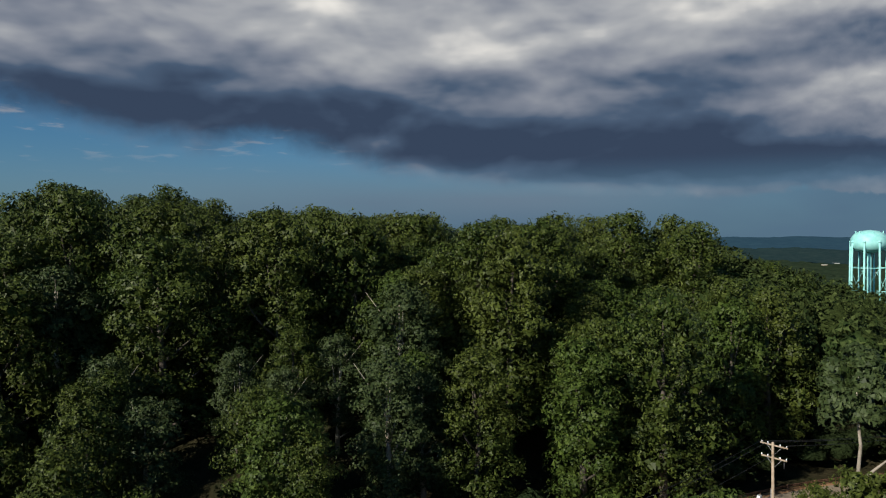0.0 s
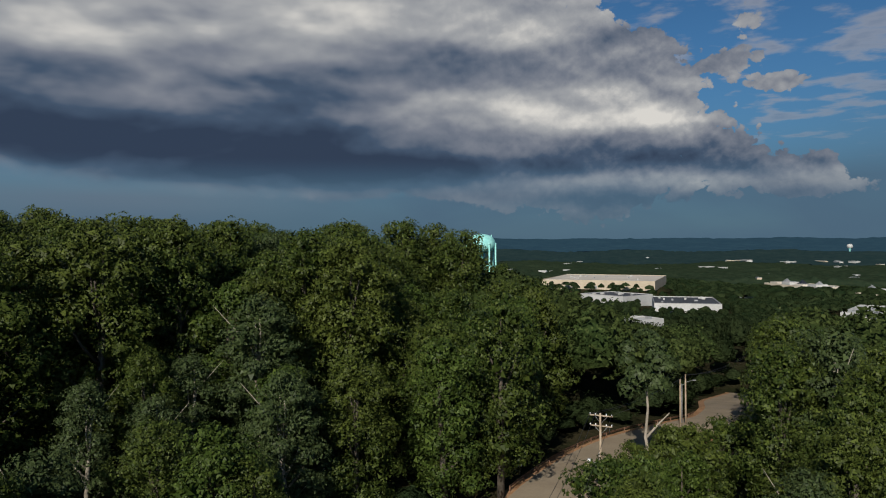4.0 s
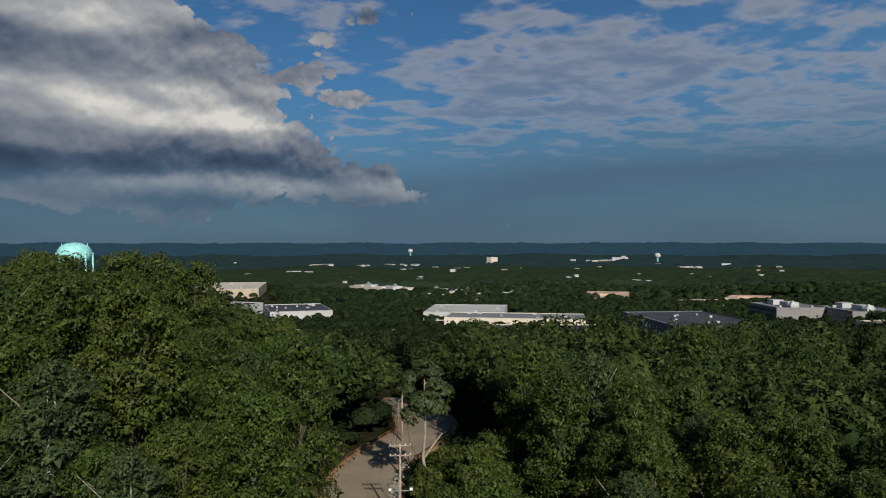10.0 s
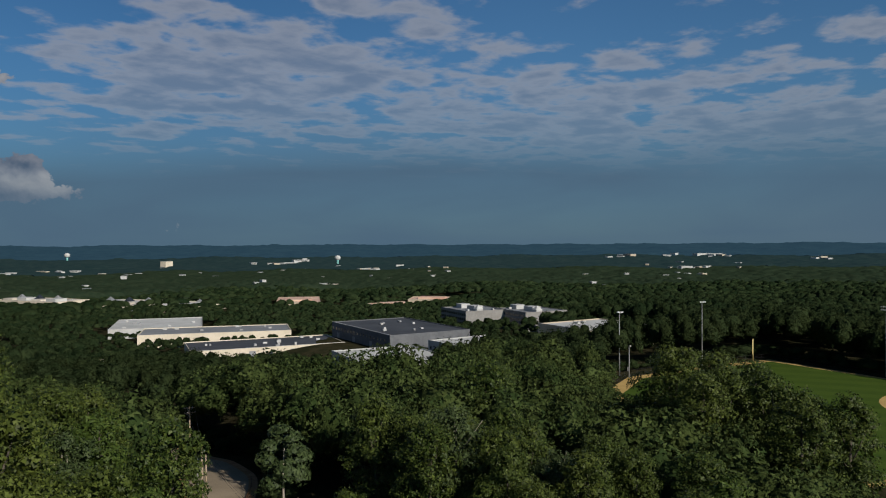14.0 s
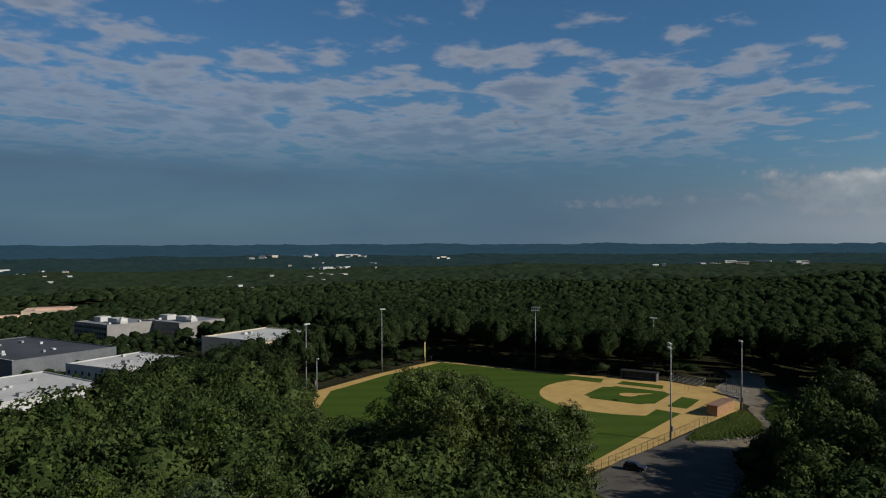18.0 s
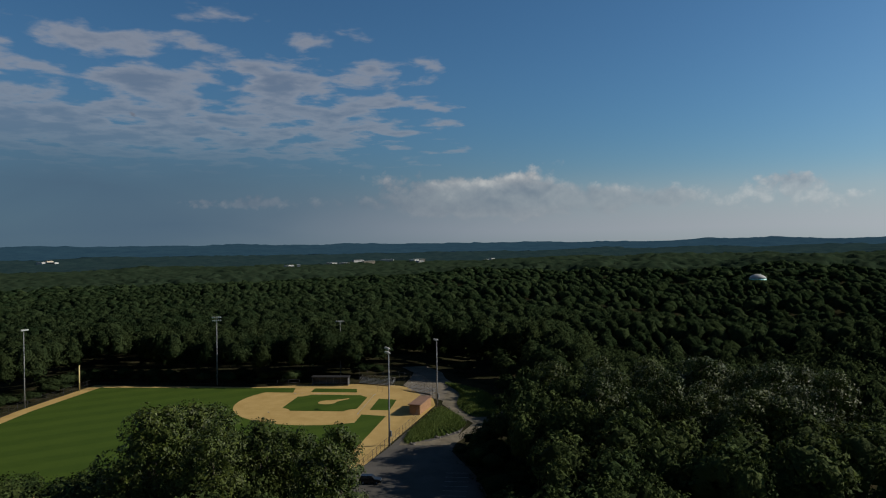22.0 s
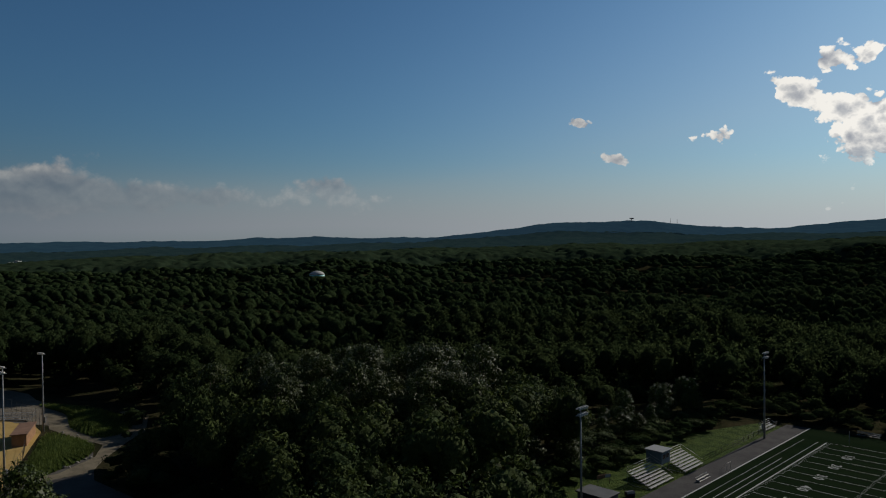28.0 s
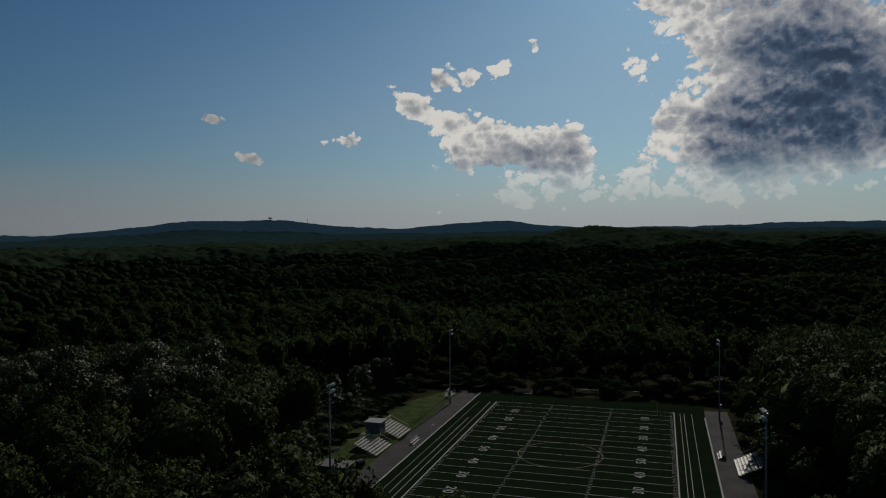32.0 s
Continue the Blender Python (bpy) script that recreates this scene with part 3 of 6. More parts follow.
def ground(x, y):
    """Height of the ground."""
    x, y = np.asarray(x, float), np.asarray(y, float)
    ex, ey = x - MID[0], y - MID[1]
    r = np.hypot(ex, ey)
    az = np.degrees(np.arctan2(ex, ey))
    az = np.where(az > 30, az - 360, az)
    az = np.clip(az, -300, 30)
    f = np.interp(az, np.concatenate(((-300,), RING_AZ[1:])), np.arange(len(RING_AZ)))
    i = np.clip(f.astype(int), 0, len(RING_AZ) - 2)
    w = smooth01(f - i)
    g = np.interp(np.clip(r, 0, 4900), RING_R, np.arange(len(RING_R)))
    j = np.clip(g.astype(int), 0, len(RING_R) - 2)
    v = g - j
    z = ((RING_Z[i, j] * (1 - v) + RING_Z[i, j + 1] * v) * (1 - w) + (RING_Z[i + 1, j] * (1 - v) + RING_Z[i + 1, j + 1] * v) * w)
    # the wooded hill east of the road
    z = z + 12.0 * bell(x, y, 128, -152, 84, 76) + 7 * bell(x, y, 150, -98, 45, 40) + 5 * bell(x, y, 78, -206, 34, 34)
    # far hills
    hx, hy = polar(-36, 3900)
    z = z + 72 * bell(x, y, hx, hy, 520, 330, radians(36)) + 40 * bell(x, y, *polar(-29, 4000), 420, 300) + 24 * bell(x, y, *polar(-20, 4300), 900, 400)
    z = z + 50 * bell(x, y, *polar(-13, 4600), 330, 500) + 30 * bell(x, y, *polar(12, 4200), 600, 400) + 20 * bell(x, y, *polar(-56, 4500), 700, 300)
    # the dark knoll north of the football field
    z = z + 24 * bell(x, y, *polar(-7.0, 1900), 90, 220) + 14 * bell(x, y, *polar(-1.5, 1800), 260, 260) + 8 * bell(x, y, *polar(-14, 900), 130, 110) + 12 * bell(x, y, *polar(4, 1000), 170, 130)
    west = smooth01((az + 88) / 22) * smooth01((r - 190) / 110) * smooth01((2600 - r) / 1200)
    along, across = -0.616 * x + 0.788 * y, 0.788 * x + 0.616 * y
    z = z + west * (8.5 * np.sin(along / 37 + 0.8 * np.sin(across / 85) + 1.9) - 8.0 * smooth01((1500 - r) / 500) + 4 * np.sin(across / 48 + along / 120) + 2.5 * np.sin(x / 23 + y / 31))
    z = z + 6 * np.sin(x / 97 + 1.3) * np.sin(y / 121 + 0.4) * smooth01((r - 350) / 500)
    # terraces of the town, and the sunken ground that keeps the tank in view
    for px, py, pr, pz, _ in PADS:
        k = smooth01(1.6 - np.hypot(x - px, y - py) / pr)
        z = z * (1 - k) + pz * k
    # level ground under the fields and lots
    a, b = to_diamond(x, y)
    flat = smooth01(1 - (np.maximum(np.maximum(-50 - a, a - 118), np.maximum(-60 - b, b - 118))) / 40)
    flat = np.maximum(flat, smooth01(1 - np.maximum(np.maximum(-32 - x, x - 72), np.maximum(-75 - y, y - 70)) / 40))
    z = z * (1 - flat)
    road = smooth01(1 - (road_distance(x, y) - 9) / 22)
    return z * (1 - road) + road * ROAD_Z(y)


ROAD_LINE = [(66, -64), (63, -80), (60, -96), (57, -112), (52.5, -132), (49.5, -148), (45.5, -163), (39.5, -176), (32, -185), (25.5, -196), (22, -212), (20, -240), (10, -275)]


def ROAD_Z(y):
    return np.interp(y, (-275, -240, -212, -190, -150, -100), (-8.0, -3.0, 1.5, 3.8, 4.8, 4.5))


def road_distance(x, y):
    best = np.full(np.shape(x), 1e9)
    for (x0, y0), (x1, y1) in zip(ROAD_LINE, ROAD_LINE[1:]):
        ux, uy = x1 - x0, y1 - y0
        k = np.clip(((x - x0) * ux + (y - y0) * uy) / (ux * ux + uy * uy), 0, 1)
        best = np.minimum(best, np.hypot(x - x0 - k * ux, y - y0 - k * uy))
    return best


def polar_sheet(name, radii, az0, az1, steps, height, mat, smooth=True):
    """A ring-shaped sheet of ground round the middle."""
    full = abs(az1 - az0) >= 360
    az = np.radians(np.linspace(az0, az1, steps + 1)[: steps if full else steps + 1])
    R, A = np.meshgrid(radii, az, indexing="ij")
    X, Y = MID[0] + R * np.sin(A), MID[1] + R * np.cos(A)
    Z = height(X, Y, R)
    n, k = R.shape
    idx = np.arange(n * k).reshape(n, k)
    if full:
        idx = np.concatenate((idx, idx[:, :1]), 1)
    F = np.stack((idx[:-1, :-1], idx[:-1, 1:], idx[1:, 1:], idx[1:, :-1]), -1).reshape(-1, 4)[:, ::-1]
    return np_mesh(name, np.stack((X, Y, Z), -1).reshape(-1, 3), F, (mat,), smooth)


ground_radii = np.concatenate((np.linspace(0.5, 330, 110), np.geomspace(335, 4900, 70)))
ground_sheet = new("ground", polar_sheet("ground", ground_radii, -180, 180, 300, lambda x, y, r: ground(x, y) - 0.06, FOREST_FLOOR))
tagged(ground_sheet, "rolling wooded ground with brown leaf litter", "ground", kind="structure")


def crowns(x, y, cell, seed):
    """Rounded bumps of tree crowns on a jittered grid: 0 to 1, and a value for each crown."""
    best, value = np.full(x.shape, 9.0), np.zeros(x.shape)
    gx, gy = np.floor(x / cell), np.floor(y / cell)
    for i in (-1, 0, 1):
        for j in (-1, 0, 1):
            cx, cy = gx + i, gy + j
            h1 = np.abs(np.sin(cx * 127.1 + cy * 311.7 + seed) * 43758.5453) % 1
            h2 = np.abs(np.sin(cx * 269.5 + cy * 183.3 + seed) * 24634.6345) % 1
            d = np.hypot((cx + h1) * cell - x, (cy + h2) * cell - y) / cell
            near = d < best
            best, value = np.where(near, d, best), np.where(near, (h1 * 7 + h2 * 13) % 1, value)
    return np.sqrt(np.clip(1 - (best / 0.95) ** 2, 0, 1)), value


def canopy(x, y, r):
    """Height of the closed far woods."""
    b1, v1 = crowns(x, y, 15.0, 1.0)
    b2, v2 = crowns(x, y, 32.0, 5.0)
    b3, v3 = crowns(x, y, 90.0, 9.0)
    f = smooth01((r - 1500) / 1200)
    top = (b1 * 8.5 + v1 * 6.0) * (1 - f * 0.6) + (b2 * 5 + v2 * 5) * (0.35 + 0.65 * f) + v3 * 5
    edge = smooth01((r - 1320) / 80) * smooth01((np.hypot(x + 787, y - 453) - 13) / 12)
    return ground(x, y) + (4 + top) * edge - 2.0 * (1 - edge)


woods_radii = np.concatenate((np.linspace(1310, 1600, 36), np.geomspace(1610, 2500, 70)))
woods = new("far_woods", polar_sheet("far_woods", woods_radii, -262, 22, 1400, canopy, CANOPY))
tagged(woods, "closed green canopy of distant mixed woods", "woods", kind="stuff")
# Thinner haze before the hills, painted as a cool tint and faint emission.
HAZE_TINTED_WOODS = material("haze_tinted_woods", mottled((0.010, 0.021, 0.017), (0.020, 0.032, 0.025), 0.03, 0.3), 0.95, spec=0.0)
_p = HAZE_TINTED_WOODS.node_tree.nodes["Principled BSDF"]
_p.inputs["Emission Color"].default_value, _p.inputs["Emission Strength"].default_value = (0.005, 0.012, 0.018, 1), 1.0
misty = new("haze_tinted_woods", polar_sheet("haze_tinted_woods", np.geomspace(2490, 3600, 40), -262, 22, 1000, canopy, HAZE_TINTED_WOODS))
tagged(misty, "canopy of far woods, tinted blue-green for haze", "woods", kind="stuff")
# Horizon haze is put into this blue base colour and its added glow.
HAZE_TINTED_HILLS = material("haze_tinted_hills", mottled((0.010, 0.026, 0.032), (0.016, 0.036, 0.042), 0.012, 0.05), 0.95, spec=0.0)
_p = HAZE_TINTED_HILLS.node_tree.nodes["Principled BSDF"]
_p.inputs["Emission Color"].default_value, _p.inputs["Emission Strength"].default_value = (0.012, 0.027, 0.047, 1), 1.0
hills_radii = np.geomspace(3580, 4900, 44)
hills = new("backdrop", polar_sheet("backdrop", hills_radii, -262, 22, 800, canopy, HAZE_TINTED_HILLS))
tagged(hills, "wooded plain and low hills on the horizon, tinted blue for haze", "distant hills", kind="structure")

# ---- trees ----
rng = np.random.default_rng(7)


def leaf_cards(centres, normals, size, rng, ratio=0.7, loose=0.38):
    """A pointed leaf spray at every centre, facing roughly along its normal."""
    n = len(centres)
    nrm = normals + rng.normal(0, loose, (n, 3))
    nrm /= np.linalg.norm(nrm, axis=1, keepdims=True)
    t = np.cross(nrm, rng.normal(0, 1, (n, 3)))
    t /= np.linalg.norm(t, axis=1, keepdims=True) + 1e-9
    b = np.cross(nrm, t)
    s = (size * rng.uniform(0.6, 1.4, n))[:, None]
    w = s * ratio * rng.uniform(0.8, 1.3, n)[:, None]
    V = np.stack((centres - t * s * 0.8 - b * w, centres + t * s * 1.2, centres - t * s * 0.5 + b * w), 1)
    return V.reshape(-1, 3), np.arange(3 * n).reshape(-1, 3)


def crown_points(rng, H, R, base, lobes, count, clump=0.0):
    """Points on a crown made of lobes, gathered in clumps, with outward normals, and the lobes' centres."""
    cs, rs = [], []
    for i in range(lobes):
        k = (i + 0.5) / lobes
        z = base + (H - base) * (0.06 + 0.86 * k ** 0.85)
        u = (z - base) / (H - base)
        prof = R * math.sin(math.pi * min(0.97, 0.22 + 0.74 * u)) ** 0.7
        a = i * 2.4 + rng.uniform(-0.5, 0.5)
        d = prof * rng.uniform(0.4, 0.8) * (0.25 if i == lobes - 1 else 1)
        cs.append((d * math.cos(a), d * math.sin(a), z))
        rs.append(R * rng.uniform(0.30, 0.48) * (1.15 - 0.35 * u))
    cs, rs = np.array(cs), np.array(rs)
    cs[:, 2] = np.minimum(cs[:, 2], H - rs * 0.75)
    w = rs ** 2 / (rs ** 2).sum()
    squash = np.array((1, 1, 0.82))

    def outer(P):
        inside = np.zeros(len(P), bool)
        for c, r in zip(cs, rs):
            inside |= (((P - c) / squash) ** 2).sum(1) < (r * 0.75) ** 2
        return ~inside

    def shell(number):
        pick = rng.choice(lobes, number, p=w)
        n = rng.normal(0, 1, (number, 3))
        n[:, 2] = np.where(rng.random(number) < 0.66, np.abs(n[:, 2]), n[:, 2])
        n /= np.linalg.norm(n, axis=1, keepdims=True)
        return cs[pick] + n * (rs[pick] * rng.uniform(0.9, 1.06, number))[:, None] * squash, n

    if not clump:
        P, n = shell(count)
        keep = outer(P)
        return P[keep], n[keep], cs, rs
    C, N = shell(max(40, count // 13))
    keep = outer(C)
    C, N = C[keep], N[keep]
    own = rng.integers(0, len(C), count)
    q = rng.normal(0, 1, (count, 3)) + N[own] * 0.9
    q /= np.linalg.norm(q, axis=1, keepdims=True)
    size = rng.uniform(0.6, 1.25, len(C))
    P = C[own] + q * (clump * size[own] * rng.uniform(0.75, 1.05, count))[:, None] * np.array((1, 1, 0.72))
    mixed = q * 0.7 + N[own] * 0.5
    return P, mixed / np.linalg.norm(mixed, axis=1, keepdims=True), cs, rs


def crown_normals(P, N, H, rng):
    """Directions that round off the whole crown, one for each corner of each spray."""
    d = P - np.array((0, 0, H * 0.42))
    d = d / np.array((1, 1, 1.4))
    d /= np.linalg.norm(d, axis=1, keepdims=True) + 1e-9
    n = N * 0.55 + d * 0.8 + np.array((0, 0, 0.1)) + rng.normal(0, 0.12, P.shape)
    n /= np.linalg.norm(n, axis=1, keepdims=True)
    return np.repeat(n, 3, axis=0)


def set_crown_normals(me, normals):
    layer = me.attributes.new("crown_normal", "FLOAT_VECTOR", "POINT")
    layer.data.foreach_set("vector", np.asarray(normals, np.float32).ravel())
    return me


def ball(steps):
    """Corners and faces of a round ball."""
    bm = bmesh.new()
    bmesh.ops.create_icosphere(bm, subdivisions=steps, radius=1.0)
    bm.verts.ensure_lookup_table()
    V = np.array([v.co[:] for v in bm.verts])
    F = np.array([[v.index for v in f.verts] for f in bm.faces])
    bm.free()
    return V, F


def tree_kind(name, label, H, R, base, lobes, cards, size, leaf, bark, seed, bare=0):
    """A tree with a tapered trunk, limbs and a crown of many leaf sprays."""
    rg = np.random.default_rng(seed)
    top = thing(name, label, "tree", group="trees of the near woods")
    P, N, cs, rs = crown_points(rg, H, R, base, lobes, cards, 0.55 + 0.014 * H)
    bm = bmesh.new()
    lean = rg.normal(0, 0.02, 2) * H
    r0 = H * 0.017
    tube(bm, [(0, 0, -0.6), (lean[0] * 0.3, lean[1] * 0.3, H * 0.3), (lean[0], lean[1], H * 0.62), (lean[0], lean[1], H * 0.86)], [r0 * 1.25, r0, r0 * 0.6, r0 * 0.15], 7)
    for c in cs[:: max(1, lobes // 7)]:
        z = max(base * 0.8, c[2] * 0.66)
        tube(bm, [(lean[0] * 0.6, lean[1] * 0.6, z), (c[0] * 0.55, c[1] * 0.55, (z + c[2]) / 2), (c[0], c[1], c[2])], [r0 * 0.45, r0 * 0.3, r0 * 0.1], 5)
    for i in range(bare):
        a = rg.uniform(0, 6.28)
        z = rg.uniform(0.6, 0.9) * H
        tube(bm, [(0, 0, z * 0.8), (R * 0.6 * math.cos(a), R * 0.6 * math.sin(a), z), (R * 1.02 * math.cos(a), R * 1.02 * math.sin(a), z + R * 0.5)], [0.10, 0.06, 0.02], 5)
    part("trunk", bm, bark, top)
    V, F = leaf_cards(P, N, size, rg)
    # the inner foliage of every lobe
    k = cards // 5
    ci = rg.integers(0, lobes, k)
    n2 = rg.normal(0, 1, (k, 3))
    n2 /= np.linalg.norm(n2, axis=1, keepdims=True)
    P2 = cs[ci] + n2 * (rs[ci] * rg.uniform(0.30, 0.80, k))[:, None]
    V2, F2 = leaf_cards(P2, n2, size * 2.3, rg, 0.6, 0.5)
    me = np_mesh("crown", np.concatenate((V, V2)), np.concatenate((F, F2 + len(V))), (leaf,))
    set_crown_normals(me, np.concatenate((crown_normals(P, N, H, rg), np.repeat(n2, 3, axis=0))))
    part("crown", me, leaf, top)
    return top


BIG = "tall broadleaf tree with a dense dark green crown in the woods"
KINDS = [
    ("tree", BIG, 26, 5.7, 1.6, 30, 12500, 0.165, LEAF, BARK, 11, 0),
    ("tree", BIG, 24, 5.3, 1.2, 28, 11000, 0.165, LEAF, BARK, 12, 0),
    ("tree", BIG, 27, 6.3, 2.0, 32, 13500, 0.17, LEAF, BARK, 13, 0),
    ("tree", "broadleaf tree with a bright yellow-green crown in the woods", 22, 4.8, 1.0, 26, 9500, 0.16, LEAF_LIGHT, BARK, 14, 0),
    ("tree", "broadleaf tree with a grey-green crown and pale bark", 23, 5.2, 2.5, 22, 8500, 0.165, LEAF_GREY, PALE_BARK, 15, 1),
    ("tree", "slim young tree clothed in green leaves to the ground", 15, 3.4, 0.4, 18, 5000, 0.16, LEAF_LIGHT, BARK, 16, 0),
    ("tree", "small bushy tree with dense green leaves", 11, 3.8, 0.3, 15, 4800, 0.16, LEAF, BARK, 17, 0),
]


def free_of_things(x, y, margin=0.0):
    """True where woods stand: off the fields, lots, road and buildings."""
    x, y = np.asarray(x, float), np.asarray(y, float)
    a, b = to_diamond(x, y)
    ok = ~((a > -13 - margin) & (a < 108 + margin) & (b > -24 - margin) & (b < 108 + margin) & (a + b < 182 + margin))
    ok &= ~((a > -30 - margin) & (a <= -13) & (b > -30) & (b < 16))
    ok &= ~((x > -112 - margin) & (x < -50) & (y > -113) & (y < -81 + margin))
    ok &= ~((x > -146) & (x < -98) & (y > -98) & (y < -72 - 0.35 * (x + 122)))
    ok &= ~((x > -188) & (x < -138) & (y > -94) & (y < -54 - 0.2 * (x + 160)))
    ok &= ~((x > -224) & (x < -186) & (y > -88) & (y < -61))
    ok &= ~((x > -201) & (x < -184) & (y > -121) & (y < -97))
    ok &= ~((x > -25 - margin) & (x < 65.5 + margin) & (y > -56 - margin) & (y < 65 + margin))
    ok &= road_distance(x, y) > 8.5 + margin * 0.6
    ex, ey = x - MID[0], y - MID[1]
    az = np.degrees(np.arctan2(ex, ey))
    az = np.where(az > 60, az - 360, az)
    ok &= ((az < 30) & (az > -290)) | (np.hypot(ex, ey) < 150)
    for bx, by, br in CLEARINGS:
        ok &= np.hypot(x - bx, y - by) > br
    return ok




def scatter(r0, r1, cell, seed):
    """Places of trees between two distances from the middle, loosely spaced."""
    n = int(2.9 * r1 / cell) + 2
    i, j = np.meshgrid(np.arange(n), np.arange(n))
    rg = np.random.default_rng(seed)
    u = (i - n / 2 + rg.uniform(-0.5, 0.5, i.shape) + 0.5 * (j % 2)) * cell
    v = (j - n / 2 + rg.uniform(-0.5, 0.5, i.shape)) * cell
    c, s = math.cos(seed * 1.7), math.sin(seed * 1.7)
    x, y = MID[0] + u * c - v * s, MID[1] + u * s + v * c
    r = np.hypot(x - MID[0], y - MID[1])
    keep = (r >= r0) & (r < r1)
    x, y = x[keep], y[keep]
    keep = free_of_things(x, y)
    return x[keep], y[keep]


CAP_X = np.array((-100, -80, -60, -40, -20, 20.0))
CAP_Y = np.array((-195, -182, -165, -142, -130, -116, -105, -85, -74, -62.0))
CAP_Z = np.array((
    (25, 25, 25, 26, 26, 30), (6, 9, 16, 24, 26, 30), (4, 6, 11, 16, 22, 30), (10, 12, 13, 17, 20, 26), (4, 12, 18, 21, 22, 26),
    (0, 0, 8, 15, 19, 26), (0, 0, 0, 5, 13, 25), (0, 0, 1, 8, 14, 21), (6, 14, 23, 25, 24, 16), (25, 25, 25, 25, 24, 12)), float)


def headroom(x, y):
    """Ceiling for tree tops, fitted to the camera's view: low round the fields, tall elsewhere."""
    x, y = np.asarray(x, float), np.asarray(y, float)
    f = np.interp(x, CAP_X, np.arange(len(CAP_X)))
    g = np.interp(y, CAP_Y, np.arange(len(CAP_Y)))
    i, j = np.clip(f.astype(int), 0, len(CAP_X) - 2), np.clip(g.astype(int), 0, len(CAP_Y) - 2)
    u, v = f - i, g - j
    z = (CAP_Z[j, i] * (1 - u) + CAP_Z[j, i + 1] * u) * (1 - v) + (CAP_Z[j + 1, i] * (1 - u) + CAP_Z[j + 1, i + 1] * u) * v
    young = (x > -78) & (x < -14) & (y > -8) & (y < 66)
    away = smooth01((np.abs(x + 30) - 90) / 20) + (y < -198) + (y > -50) * (x < -25)
    z = np.where(away > 0.5, 60.0, z)
    # trees cut below lines from the camera's path to the road and its bend
    for (x0, y0, z0), (x1, y1, z1), wide in (((56, -57, 34.5), (36, -180, 4), 10), ((57, -57, 34.5), (52, -135, 4.5), 8), ((70, -65, 39), (20, -228, -2), 5), ((68, -64, 39), (34, -180, 4), 7)):
        ux, uy = x1 - x0, y1 - y0
        k = np.clip(((x - x0) * ux + (y - y0) * uy) / (ux * ux + uy * uy), 0, 1)
        lane = np.hypot(x - x0 - k * ux, y - y0 - k * uy) < wide
        z = np.where(lane & (k > 0.3) & (k < 1), np.minimum(z, z0 + (z1 - z0) * k), z)
    bank = (x > -186) & (x < -101) & (y > -76) & (y < -36)
    z = np.where(bank, np.minimum(z, np.maximum((y + 72) / 1.8, 1.5)), z)
    z = np.where(x < 88, np.minimum(z, 31 + 0.06 * np.hypot(x - 75, y + 72)), z)
    near = np.hypot(x - 38, y + 82)
    z = np.minimum(z, np.where((near < 62) & (x < 100) & (y > -128), 13.5 + 0.19 * near, 60.0))
    z = np.where(young, np.minimum(z, 3 + 0.16 * (-25 - x)), z)
    # trees on the slope kept under the camera's view of the town
    r = np.hypot(x - 84, y + 80)
    way = np.degrees(np.arctan2(x - 84, y + 80))
    fall = np.interp(way, (-168, -160, -150, -146, -137, -132), (0.02, 0.125, 0.135, 0.18, 0.18, 0.02))
    z = np.where((way > -168) & (way < -132) & (r > 170) & (r < 300), np.minimum(z, 48 - fall * r), z)
    # trees on the hill's shoulder cut so the camera sees the tall water tower
    r = np.hypot(x - 30, y + 69)
    way = np.degrees(np.arctan2(x - 30, y + 69))
    way = np.where(way > 60, way - 360, way)
    fall = np.interp(way, (-202, -197, -192, -188, -184, -176), (-0.02, 0.02, 0.045, 0.075, 0.11, 0.11))
    z = np.where((way > -202) & (way < -176) & (r > 125) & (r < 560), np.minimum(z, 34 - fall * np.minimum(r, 260)), z)
    crest = np.hypot(x - 65, y + 61)
    way = np.degrees(np.arctan2(x - 65, y + 61))
    way = np.where(way > 60, way - 360, way)
    z = np.where((way > -203) & (way < -182) & (crest > 40) & (crest < 260), np.minimum(z, 38.8 - 0.004 * crest), z)
    z = np.where((x > 112) | (y > 62), 60.0, z)
    # trees north of the turf kept low, so their shadows stay off it
    return np.where((y > 64) & (x > -40) & (x < 80), np.minimum(z, 3 + 0.34 * (y - 64)), z)
# the nearest trees, each a thing of its own
near_x, near_y = scatter(0, 178, 7.4, 21)
_d = np.minimum(np.hypot(near_x - 62, near_y + 112), np.hypot(near_x - 100, near_y + 140) + 12)
_d = np.minimum(_d, np.hypot(near_x + 68, near_y + 32) * 1.2 + 30)
order = np.argsort(_d)
near_x, near_y = near_x[order], near_y[order]
NEAREST = 280
